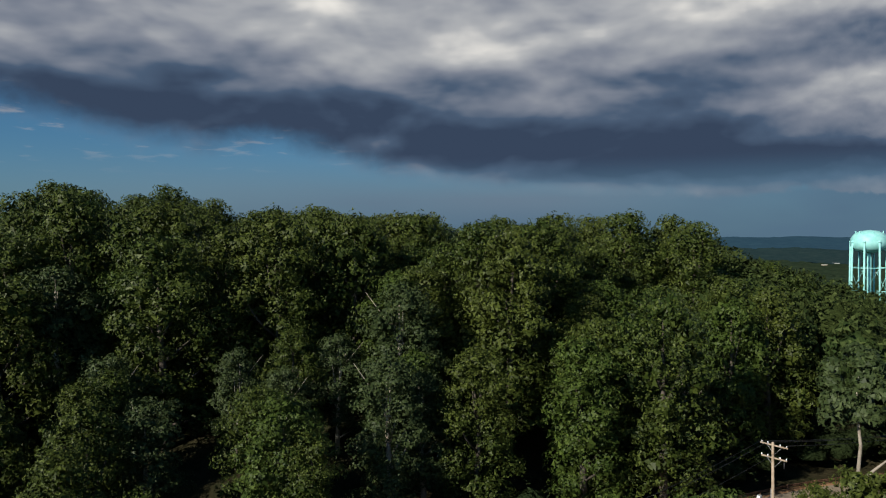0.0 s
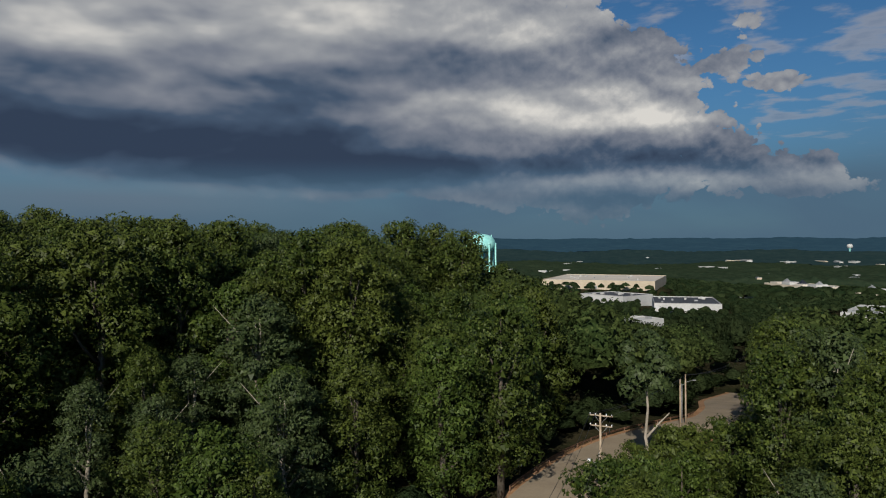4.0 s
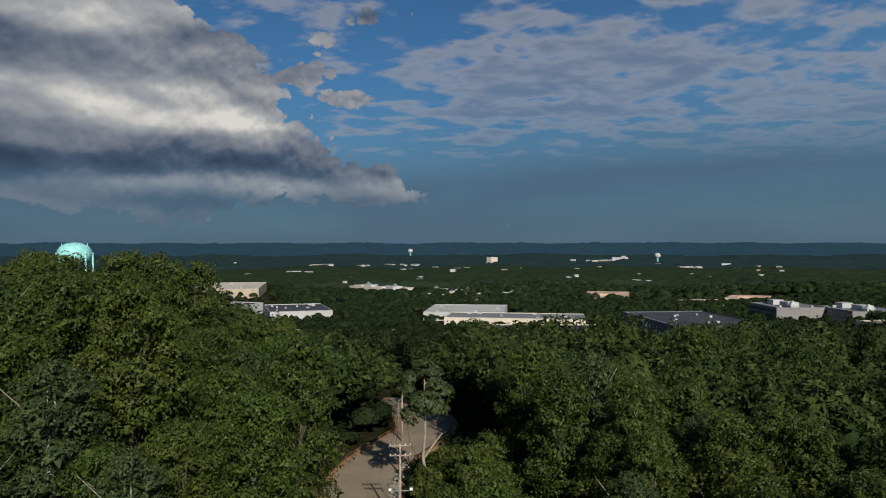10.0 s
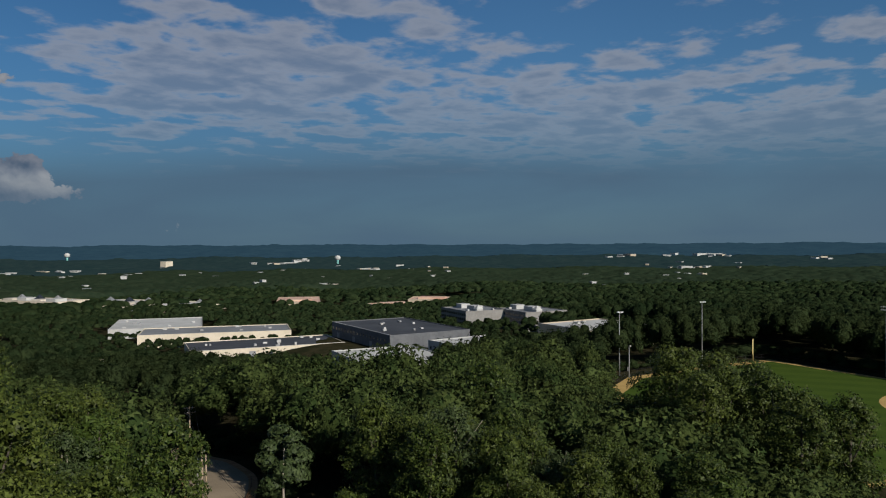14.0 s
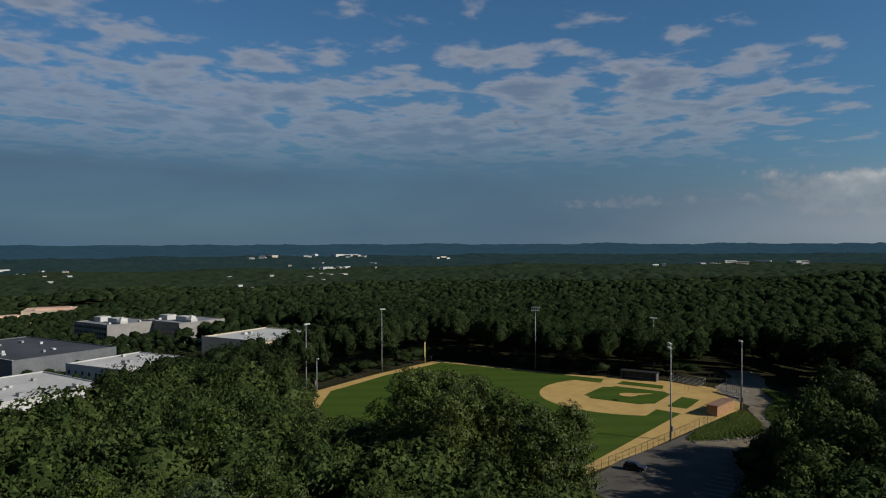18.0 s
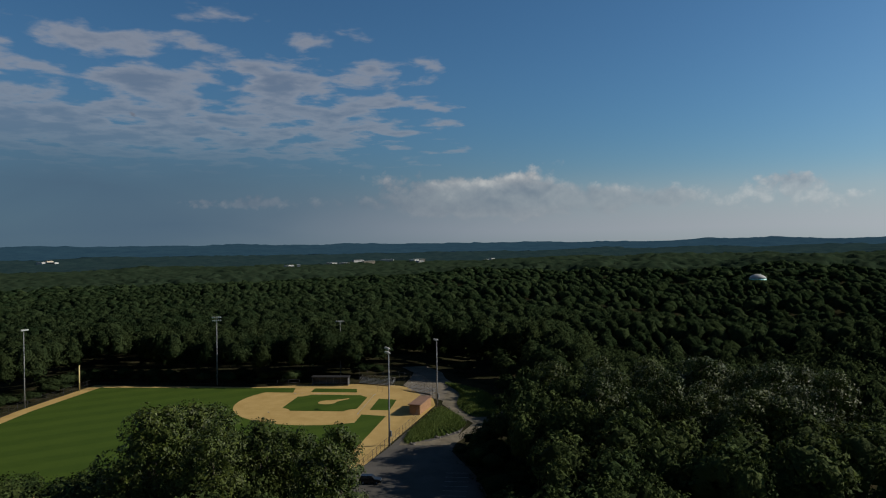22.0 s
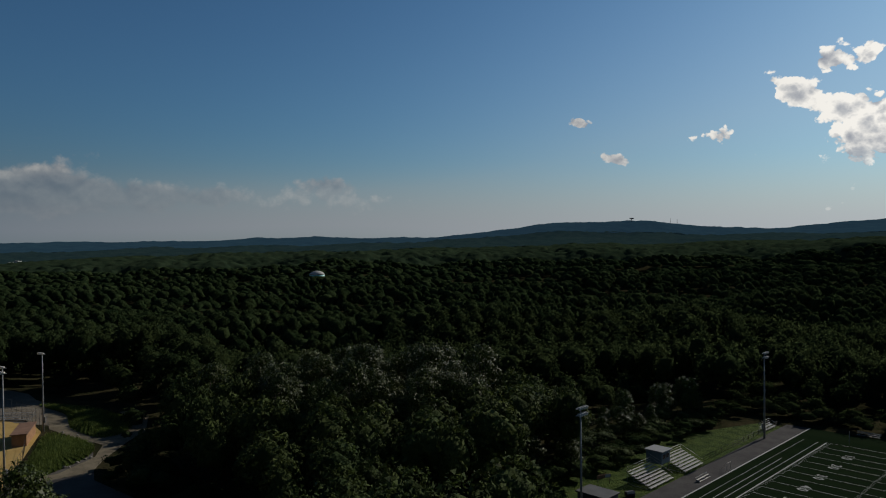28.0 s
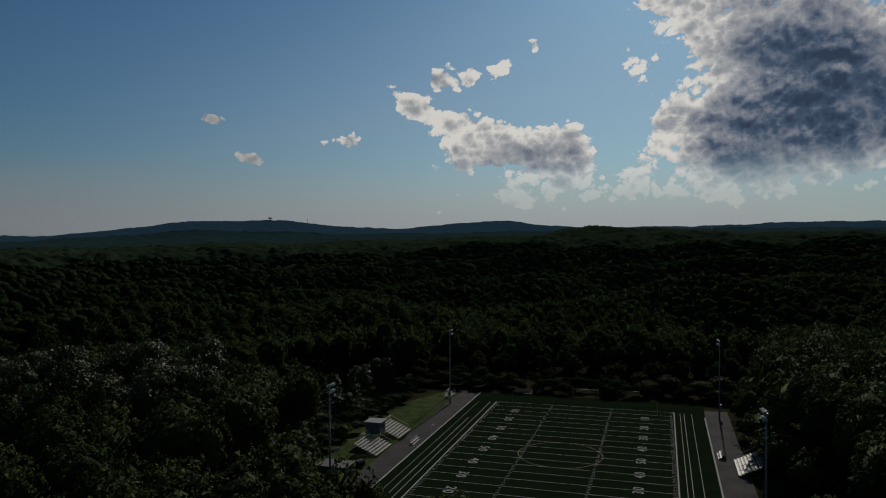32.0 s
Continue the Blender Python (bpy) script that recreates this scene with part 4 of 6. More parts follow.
HERO = [(-30, -136, 2, 1.08), (-50, -131, 0, 1.03), (-41, -111, 1, 0.93), (-36, -122, 0, 1.04), (-27, -113, 1, 1.02), (-46, -31, 2, 0.92), (-49, -18, 0, 1.0), (-62, -22, 2, 1.0), (-94, -58, 0, 0.9),
        (-42, -28, 1, 0.95), (-8, -160, 2, 0.96), (-40, -133, 2, 0.98), (-45, -123, 1, 0.9), (-33, -128, 0, 1.0), (-38, -117, 1, 0.97), (-24, -128, 0, 0.98), (-55, -139, 0, 0.85), (76.5, -152, 2, 1.15), (77, -174, 2, 1.2), (73.5, -181, 0, 1.22), (68, -178, 0, 0.98), (89, -172, 0, 1.16), (84, -165, 2, 1.12), (80, -144, 0, 1.06), (56, -145, 1, 0.98), (61, -138, 3, 0.95), (73.5, -141, 1, 1.08), (83, -158, 2, 0.96)]
first = {}
near_list = [(x, y, k, min(s, (38.4 - float(ground(x, y))) / KINDS[k][2])) for x, y, k, s in HERO]
# trees sized to the camera's view: before the tall tower, and inside the bend
near_list += [(x, y, k, (top - float(ground(x, y))) / KINDS[k][2]) for x, y, k, top in ((61, -199, 2, 29.4), (66, -203, 0, 30.0), (35.5, -141, 6, 16.6), (36.5, -151, 6, 13.2), (31.5, -147, 6, 15.5))]
for x, y in zip(near_x[:NEAREST], near_y[:NEAREST]):
    if min(math.hypot(x - h[0], y - h[1]) for h in HERO) < 4.5:
        continue
    room = float(headroom(x, y)) - float(ground(x, y))
    if room < 2.2:
        continue
    edge = not bool(free_of_things(x, y, 6.0))
    if room < 13:
        k = rng.choice((5, 6, 6))
    elif edge and rng.random() < 0.5:
        k = rng.choice((3, 5, 6, 1))
    else:
        k = rng.choice((0, 1, 2, 0, 1, 2, 0, 2, 3, 4))
    s = min(rng.uniform(0.84, 0.98) * (1.03 if x < 98 else 0.97), room * rng.uniform(0.86, 1.03) / KINDS[k][2])
    near_list.append((x, y, int(k), s))
for x, y, k, s in near_list:
    m = pose(x, y, float(ground(x, y)) - 0.1, 0, 0, rng.uniform(0, 360)) @ Matrix.Diagonal((s, s, s * rng.uniform(0.94, 1.06), 1))
    if k not in first:
        first[k] = tree_kind(*KINDS[k])
        first[k].matrix_basis = m
    else:
        keep_scale = first[k].scale.copy()
        first[k].scale = (1, 1, 1)
        copy_thing(first[k], m)
        first[k].scale = keep_scale


def forest(name, label, xs, ys, heights, templates, leaf, seed):
    """Many trees too far or too many to count, joined in one mesh of leaf sprays."""
    rg = np.random.default_rng(seed)
    allV, allF, allN, off = [], [], [], 0
    which = rg.integers(0, len(templates), len(xs))
    turn = rg.uniform(0, 6.283, len(xs))
    zs = ground(xs, ys)
    for ti_, (V, F, N) in enumerate(templates):
        sel = np.nonzero(which == ti_)[0]
        if not len(sel):
            continue
        c, s = np.cos(turn[sel]), np.sin(turn[sel])
        h = heights[sel]
        wd = h ** 0.5 * rg.uniform(0.72, 1.4, len(sel))
        X = xs[sel, None] + (V[None, :, 0] * c[:, None] - V[None, :, 1] * s[:, None]) * wd[:, None]
        Y = ys[sel, None] + (V[None, :, 0] * s[:, None] + V[None, :, 1] * c[:, None]) * wd[:, None]
        Z = zs[sel, None] + V[None, :, 2] * h[:, None]
        allV.append(np.stack((X, Y, Z), -1).reshape(-1, 3))
        allF.append((F[None] + (np.arange(len(sel)) * len(V))[:, None, None]).reshape(-1, 3) + off)
        allN.append(np.stack((N[None, :, 0] * c[:, None] - N[None, :, 1] * s[:, None], N[None, :, 0] * s[:, None] + N[None, :, 1] * c[:, None], np.broadcast_to(N[None, :, 2], X.shape)), -1).reshape(-1, 3))
        off += len(sel) * len(V)
    me = np_mesh(name, np.concatenate(allV), np.concatenate(allF), (leaf,), True)
    set_crown_normals(me, np.concatenate(allN))
    return tagged(new(name, me), label, "woods", kind="stuff")


def template(seed, lobes, cards, size, steps, base=0.25, R=1.3, core=0.85, under=-0.55):
    """A broad lumpy crown of unit height with loose sprays on it; widths are in units of the square root of the tree's height."""
    rg = np.random.default_rng(seed)
    H = 20.0
    wide, half = R * H ** 0.5, (1 - base) * H / 2
    k = np.arange(lobes) + 0.5
    z = 1 - 1.45 * k / lobes
    a = k * 2.39996 + rg.uniform(-0.35, 0.35, lobes)
    q = np.sqrt(np.clip(1 - z * z, 0, 1))
    reach = rg.uniform(0.56, 0.76, lobes)
    C = np.stack((q * np.cos(a) * wide * reach, q * np.sin(a) * wide * reach, z * half * reach), -1)
    r = wide * rg.uniform(0.9, 1.25, lobes) * 1.15 / lobes ** 0.42
    D, F = ball(steps)
    D = D @ np.array(((math.cos(seed), math.sin(seed), 0), (-math.sin(seed), math.cos(seed), 0), (0, 0, 1)))
    F = F[D[F][:, :, 2].max(1) > under]

    def skin(d):
        along = d @ C.T
        disc = along ** 2 - (C ** 2).sum(1) + r ** 2
        t = np.where(disc > 0, along + np.sqrt(np.maximum(disc, 0)), 0)
        return np.maximum(t.max(1), wide * 0.45), t.argmax(1)

    t, own = skin(D)
    V = D * t[:, None] * core * rg.uniform(0.94, 1.06, (len(D), 1))
    N = V / core - C[own]
    N /= np.linalg.norm(N, axis=1, keepdims=True)
    e = rg.normal(0, 1, (cards, 3))
    e[:, 2] = np.where(rg.random(cards) < (0.75 if under > -0.9 else 0.45), np.abs(e[:, 2]), e[:, 2])
    e /= np.linalg.norm(e, axis=1, keepdims=True)
    t2, own2 = skin(e)
    P = e * t2[:, None] * rg.uniform(0.92, 1.04, (cards, 1))
    N2 = P - C[own2]
    N2 /= np.linalg.norm(N2, axis=1, keepdims=True)
    V2, F2 = leaf_cards(P, N2, size, rg, 0.75, 0.45)
    lift = np.array((0, 0, H - half))
    allV = np.concatenate((V, V2)) + lift
    allV[:, 2] *= H / allV[:, 2].max()
    return allV / np.array((H ** 0.5, H ** 0.5, H)), np.concatenate((F, F2 + len(V))), np.concatenate((N, np.repeat(N2, 3, axis=0)))


def lower_valley(xs, ys, h):
    """Lower trees on the slope towards the town."""
    ex, ey = xs - MID[0], ys - MID[1]
    az = np.degrees(np.arctan2(ex, ey))
    az = np.where(az > 60, az - 360, az)
    k = smooth01((-118 - az) / 15) * smooth01((az + 196) / 12) * smooth01((np.hypot(ex, ey) - 190) / 60)
    return h * (1 - 0.34 * k)


def capped(xs, ys, h):
    """Cuts trees to the view-fitted ceiling, and drops what has no room."""
    room = headroom(xs, ys) - ground(xs, ys)
    for px, py, pr, _, roof in PADS:
        by = np.hypot(xs - px, ys - py) < pr * 1.15 + 22
        room = np.where(by, np.minimum(room, roof - 0.6 - ground(xs, ys)), room)
    keep = room > 2.2
    return xs[keep], ys[keep], np.minimum(h, room)[keep]


def patchy(xs, ys, low, high):
    """Tree heights that rise and fall from stand to stand."""
    _, v = crowns(xs, ys, 75.0, 3.0)
    _, w = crowns(xs, ys, 26.0, 4.0)
    return low + (high - low) * np.clip(0.42 * v + 0.2 * w + 0.38 * rng.random(len(xs)), 0, 1)


close_x, close_y = near_x[NEAREST:], near_y[NEAREST:]
_k = rng.random(len(close_x)) < 0.85
close_x, close_y = close_x[_k], close_y[_k]
forest("near_woods", "leafy green broadleaf trees close together on the hill", *capped(close_x, close_y, lower_valley(close_x, close_y, patchy(close_x, close_y, 15, 25))), [template(30 + i, 26, 900, 0.33, 2, 0.08 + 0.03 * (i % 3), 1.15, 0.76) for i in range(6)], LEAF_MID, 4)
mid_x, mid_y = scatter(178, 345, 8.0, 22)
forest("mid_woods", "dense green broadleaf woods seen from above", *capped(mid_x, mid_y, lower_valley(mid_x, mid_y, patchy(mid_x, mid_y, 14, 24))), [template(40 + i, 20, 230, 0.43, 2, 0.03 + 0.03 * (i % 3), 0.98, 0.82, -0.95) for i in range(6)], LEAF_FAR, 5)
out_x, out_y = scatter(345, 560, 8.6, 23)
forest("outer_woods", "rolling green woods in the middle distance", *capped(out_x, out_y, lower_valley(out_x, out_y, patchy(out_x, out_y, 16, 22.5))), [template(60 + i, 12, 32, 0.7, 2, 0.15, 1.05, 0.92, -0.1) for i in range(6)], LEAF_FAR, 6)
dist_x, dist_y = scatter(560, 960, 11.5, 24)
forest("distant_woods", "rounded tree crowns of the distant woods", *capped(dist_x, dist_y, lower_valley(dist_x, dist_y, patchy(dist_x, dist_y, 15, 21))), [template(80 + i, 10, 4, 1.0, 2, 0.2, 1.28, 0.97, 0.15) for i in range(6)], LEAF_FAR, 8)
last_x, last_y = scatter(960, 1400, 17.0, 26)
forest("faraway_woods", "small rounded crowns of woods far across the valley", *capped(last_x, last_y, patchy(last_x, last_y, 13, 21)), [template(100 + i, 8, 0, 1.6, 2, 0.3, 1.85, 1.0, 0.25) for i in range(5)], LEAF_FAR, 10)
dry_x, dry_y = np.array([-47.0 + 16 * math.cos(k * 2.4) * (k / 26) ** 0.5 * 1.6 for k in range(26)]), np.array([-296.0 + 34 * math.sin(k * 2.4) * (k / 26) ** 0.5 for k in range(26)])
forest("dry_thicket", "brownish thicket of half-dry trees on the slope", *capped(dry_x, dry_y, np.full(26, 12.0)), [template(120 + i, 20, 420, 0.40, 2, 0.1, 1.2, 0.7) for i in range(3)], LEAF_DRY, 12)
# the tall row of trees behind the ball field's fence
row_k = np.linspace(0, 1, 22)
row_x = np.concatenate((-213 + 15 * row_k, -219 + 14 * row_k)) + rng.normal(0, 0.9, 44)
row_y = np.concatenate((-172 + 70 * row_k, -170 + 72 * row_k)) + rng.normal(0, 0.9, 44)
forest("field_edge_trees", "tall dark green trees leafy to the ground behind the ball field", row_x, row_y, rng.uniform(14, 20, 44), [template(140 + i, 20, 420, 0.40, 2, 0.02, 1.0, 0.85, -0.95) for i in range(3)], LEAF_FAR, 13)
# shrubs along the edges of the woods
shr_x, shr_y = scatter(0, 330, 3.8, 25)
edge_of_wood = ~free_of_things(shr_x, shr_y, 8.0)
shr_x, shr_y = shr_x[edge_of_wood], shr_y[edge_of_wood]
forest("undergrowth", "leafy green shrubs along the edge of the woods", *capped(shr_x, shr_y, rng.uniform(2.5, 6.5, len(shr_x))), [template(90 + i, 9, 130, 0.45, 1, 0.02, 1.5, 0.75) for i in range(4)], LEAF_FAR, 9)

# ---- fields, road and lots ----
def flat_shape(name, pts, z, mat, parent=None, label="", category="", kind="structure", fold=True):
    """A flat outlined surface at height z, with a small thickness."""
    bm = bmesh.new()
    f = bm.faces.new([bm.verts.new((x, y, z)) for x, y in pts])
    f.normal_update()
    if f.normal.z < 0:
        f.normal_flip()
    bmesh.ops.triangulate(bm, faces=[f])
    ob = part(name, bm, mat, parent)
    if label:
        tagged(ob, label, category, kind=kind)
    return ob


def arc(cx, cy, r, a0, a1, n=24):
    return [(cx + r * math.cos(radians(a0 + (a1 - a0) * i / n)), cy + r * math.sin(radians(a0 + (a1 - a0) * i / n))) for i in range(n + 1)]


def on_diamond(pts):
    return [diamond(a, b) for a, b in pts]


FENCE = [(-14, 30), (-10, 45), (-10, 105), (30, 106), (66, 103), (92, 86), (105, 60), (106, -6), (84, -11), (40, -18), (15, -22), (4, -20), (-8, -15), (-15, -6), (-18, 6)]
flat_shape("warning_track", on_diamond(FENCE), 0.02, DIRT, None, "tan dirt warning track and infield of a baseball field", "dirt", "structure")
MOUND = 13.04
_t = math.degrees(math.asin((MOUND + 1.3) / 29.0))
outfield = [(30, -8.9), (100.5, -5), (100.5, 57), (89, 81), (63.5, 98.5), (30, 101.5), (-6, 100.5), (-8.9, 30), (-1.3, 28.5)] + arc(MOUND, MOUND, 29, 180 - (90 - _t) - 0.0, -(90 - (90 - _t)), 30)[0:] + [(28.5, -1.3)]
flat_shape("outfield_grass", on_diamond(outfield), 0.05, LAWN, None, "mown striped green outfield lawn", "lawn")
infield = arc(0, 0, 4.6, 70, 20, 8) + [(21.2, 1.6)] + arc(25.6, 0.8, 4.2, 170, 100, 5) + [(25.0, 20.6)] + arc(26.4, 26.4, 5.0, 255, 195, 5) + [(4.6, 25.0)] + arc(0.8, 25.6, 4.2, -10, -80, 5) + [(1.6, 21.2)]
flat_shape("infield_grass", on_diamond(infield), 0.05, LAWN, None, "mown green infield lawn inside the bases", "lawn")
flat_shape("pitching_mound", on_diamond([(MOUND + 2.9 * math.cos(radians(q)), MOUND + 2.9 * math.sin(radians(q))) for q in range(-110, 200, 12)] + [(MOUND - 6.2, MOUND - 5.6), (MOUND - 5.6, MOUND - 6.2)]), 0.08, DIRT, None, "low tan dirt pitching mound", "mound")
flat_shape("foul_grass", on_diamond([(6.6, -2.6), (22.8, -2.6), (22.8, -8.7), (8.0, -8.7)]), 0.05, LAWN, None, "strip of mown grass beside the base line", "lawn")
flat_shape("foul_grass", on_diamond([(-2.6, 6.6), (-2.6, 22.8), (-8.7, 22.8), (-8.7, 8.0)]), 0.05, LAWN, None, "strip of mown grass beside the base line", "lawn")
# foul lines
for name, pts in (("foul_line", [(0.6, -0.06), (29, -0.06), (29, 0.06), (0.6, 0.06)]), ("foul_line", [(-0.06, 0.6), (0.06, 0.6), (0.06, 29), (-0.06, 29)])):
    flat_shape(name, on_diamond(pts), 0.10, LINE, None, "chalked white foul line", "line")

# football field, laid out round its own midfield line and set in place at the end
MIDFIELD_Y = 4.57
_before = set(bpy.data.objects)
flat_shape("turf", [(-7.6, -58), (56.6, -58), (56.6, 57), (-7.6, 57)], 0.03, SHADED_TURF, None, "dark green artificial football turf, darkened further for shade", "turf")
flat_shape("walkway_west", [(-13.2, -62), (-7.6, -62), (-7.6, 57), (-13.2, 57)], 0.02, WALK, None, "grey paved walkway beside the turf", "walkway")
flat_shape("walkway_east", [(56.6, -62), (62.5, -62), (62.5, 50), (56.6, 50)], 0.02, WALK, None, "grey paved walkway beside the turf", "walkway")


def strip(bm, x0, y0, x1, y1, w, z=0.05):
    d = Vector((x1 - x0, y1 - y0, 0)).normalized()
    s = Vector((-d.y, d.x, 0)) * w / 2
    a, b = Vector((x0, y0, z)), Vector((x1, y1, z))
    f = bm.faces.new([bm.verts.new(q) for q in (a - s, b - s, b + s, a + s)])
    if f.normal.z < 0:
        f.normal_flip()


YD = 0.9144
for name, segs, w in (("sideline", [(0, -54.86, 0, 45.7)], 0.30), ("sideline", [(48.77, -54.86, 48.77, 45.7)], 0.30), ("edge_line", [(-7.4, -58, -7.4, 56.8)], 0.34), ("edge_line", [(56.4, -58, 56.4, 42)], 0.34),
                      ("box_line", [(-1.7, -54, -1.7, 45)], 0.14), ("box_line", [(-5.0, -54, -5.0, 45)], 0.10), ("box_line", [(50.3, -54, 50.3, 45)], 0.12),
                      ("box_line", [(-3.2, -32, -3.2, 26)], 0.16), ("box_line", [(51.3, -58, 51.3, 45)], 0.14), ("box_line", [(53.2, -58, 53.2, 45)], 0.12)):
    bm = bmesh.new()
    for q in segs:
        strip(bm, *q, w)
    tagged(part(name, bm, LINE), "white painted line on the turf", "line", kind="structure")
for k in range(-9, 11):
    bm = bmesh.new()
    y = k * 5 * YD
    strip(bm, 0.2, y, 48.57, y, 0.14)
    tagged(part("yard_line", bm, LINE), "white yard line across the turf", "line", "yard lines", "structure")
for hx in (16.26, 32.51):
    bm = bmesh.new()
    for k in range(-49, 50):
        strip(bm, hx - 0.35, k * YD, hx + 0.35, k * YD, 0.12, 0.055)
    tagged(part("hash_marks", bm, LINE), "row of short white hash marks", "line", kind="stuff")
for hx in (0.7, 48.07):
    bm = bmesh.new()
    for k in range(-49, 50):
        strip(bm, hx - 0.4, k * YD, hx + 0.4, k * YD, 0.12, 0.055)
    tagged(part("edge_ticks", bm, LINE), "row of short white ticks beside the sideline", "line", kind="stuff")
bm = bmesh.new()
ring = arc(24.4, 0, 9.15, 0, 360, 48)
for p, q in zip(ring, ring[1:]):
    strip(bm, *p, *q, 0.16, 0.06)
tagged(part("centre_circle", bm, YELLOW_LINE), "yellow soccer centre circle on the turf", "line", kind="structure")


def numeral(text, x, y, turn):
    """Painted field number, lying on the turf."""
    cu = bpy.data.curves.new("field_number", "FONT")
    cu.body, cu.size, cu.align_x, cu.align_y, cu.space_character = text, 2.9, "CENTER", "CENTER", 1.5
    cu.offset = 0.035
    ob = new("field_number", cu)
    ob.matrix_basis = pose(x, y, 0.065, 0, 0, turn)
    cu.materials.append(LINE)
    return tagged(ob, "large white painted yard number on the turf", "field number", "yard numbers", "structure")


for k, text in ((-3, "20"), (-2, "30"), (-1, "40"), (0, "50"), (1, "40"), (2, "30"), (3, "20"), (4, "10")):
    numeral(text, 7.2, k * 9.144, -90)
    numeral(text, 41.57, k * 9.144, 90)

for ob in set(bpy.data.objects) - _before:
    ob.location.y += MIDFIELD_Y

# the access road, laid along its line on the ground


def ribbon(name, line, left, right, lift, mat, step=2.0):
    pts = [Vector((x, y)) for x, y in line]
    path = []
    for a, b in zip(pts, pts[1:]):
        n = max(1, int((b - a).length / step))
        path += [a.lerp(b, i / n) for i in range(n)]
    path.append(pts[-1])
    for _ in range(6):
        path = [path[0]] + [(path[i - 1] + path[i] * 2 + path[i + 1]) / 4 for i in range(1, len(path) - 1)] + [path[-1]]
    cols = [left + (right - left) * k / 4 for k in range(5)]
    V = []
    for i, p in enumerate(path):
        d = (path[min(i + 1, len(path) - 1)] - path[max(i - 1, 0)]).normalized()
        for c in cols:
            q = p + Vector((d.y, -d.x)) * c
            V.append((q.x, q.y, float(ground(q.x, q.y)) + lift))
    F = [(i * 5 + k, i * 5 + k + 1, i * 5 + k + 6, i * 5 + k + 5) for i in range(len(path) - 1) for k in range(4)]
    return np_mesh(name, V, F, (mat,), True), path


me, ROAD_PATH = ribbon("road", ROAD_LINE, -5.0, 5.0, 0.10, OLD_ASPHALT)
tagged(new("road", me), "worn grey-brown asphalt access road bending through the woods", "road", kind="structure")
me, _ = ribbon("road_verge", ROAD_LINE, -6.2, 6.6, 0.03, ROAD_DIRT)
tagged(new("road_verge", me), "reddish bare earth verge along the road", "verge", kind="structure")
# parking lot and drives by the baseball field
LOT = [(-122, -90), (-106, -97), (-87, -107), (-70, -112), (-48, -108), (-46, -82), (-80, -80), (-100, -82), (-124, -74), (-136, -70), (-138, -74)]
flat_shape("parking_lot", LOT, 0.03, ASPHALT, None, "dark worn asphalt parking lot in tree shade", "parking lot")
flat_shape("upper_lot", [(-222, -80), (-208, -77), (-196, -80), (-184, -84), (-166, -80), (-152, -72), (-160, -65), (-178, -65), (-194, -67), (-206, -66), (-222, -70)], 0.03, GRAVEL, None, "grey asphalt drive behind the ball field", "drive")


def grass_bank(outline, rise, blades, seed, label):
    """A low bank with a soft top inside an outline, covered in rough grass."""
    rg = np.random.default_rng(seed)
    c = sum((Vector(p) for p in outline), Vector((0, 0))) / len(outline)
    n, rings = len(outline) * 6, 7
    rim = []
    for i in range(n):
        k, f = divmod(i, 6)
        p0, p1, p2, p3 = (Vector(outline[(k + o) % len(outline)]) for o in (-1, 0, 1, 2))
        f /= 6
        rim.append(0.5 * (2 * p1 + (p2 - p0) * f + (2 * p0 - 5 * p1 + 4 * p2 - p3) * f * f + (3 * p1 - p0 - 3 * p2 + p3) * f ** 3))

    def place(i, u):
        q = c + (rim[i % n] - c) * u
        h = rise * (1 - u ** 3) * (0.8 + 0.35 * noise.noise(Vector((q.x * 0.12, q.y * 0.12, seed)))) - 0.05 * (u > 0.99)
        return q.x, q.y, 0.04 + h

    V = [place(i, 0.02 + 0.98 * r / (rings - 1)) for r in range(rings) for i in range(n)]
    F = [(r * n + i, (r + 1) * n + i, (r + 1) * n + (i + 1) % n, r * n + (i + 1) % n) for r in range(rings - 1) for i in range(n)]
    b = tagged(new("grass_bank", np_mesh("grass_bank", V, F, (MEADOW,), True)), label, "grass", kind="structure")
    foot = np.array([place(int(rg.integers(n)), math.sqrt(rg.random()) * 1.02) for _ in range(blades)])
    lean, tall = rg.normal(0, 0.22, (blades, 2)), rg.uniform(0.35, 0.95, blades)
    turn = rg.uniform(0, math.pi, blades)
    side = np.stack((np.cos(turn), np.sin(turn), np.zeros(blades)), 1) * rg.uniform(0.04, 0.13, blades)[:, None]
    tip = foot + np.concatenate((lean * tall[:, None] * 2, tall[:, None]), 1)
    T = np.stack((foot - side, foot + side, tip), 1).reshape(-1, 3)
    tagged(new("rough_grass", np_mesh("rough_grass", T, np.arange(3 * blades).reshape(-1, 3), (GRASS,))), "long rough green grass on the bank", "grass", kind="stuff")
    return b


flat_shape("drive", [(-108, -94), (-105, -81), (-113, -75.5), (-124, -66), (-131, -58.5), (-146, -51.5), (-158, -50), (-158, -55), (-145, -56), (-137, -61), (-133, -68), (-150, -71), (-170, -66), (-172, -70), (-152, -75.5), (-140, -74), (-126, -71), (-117, -76), (-110, -86), (-112, -93)], 0.044, PALE_GRAVEL, None, "pale dusty drive curving between the grass banks", "drive")
grass_bank([(-146, -77.5), (-138, -74), (-127.5, -73), (-118.5, -77), (-112, -86), (-109.5, -92), (-118, -90.5), (-132, -84.5)], 0.9, 9500, 3, "rough green grass bank edged with boulders by the lot")
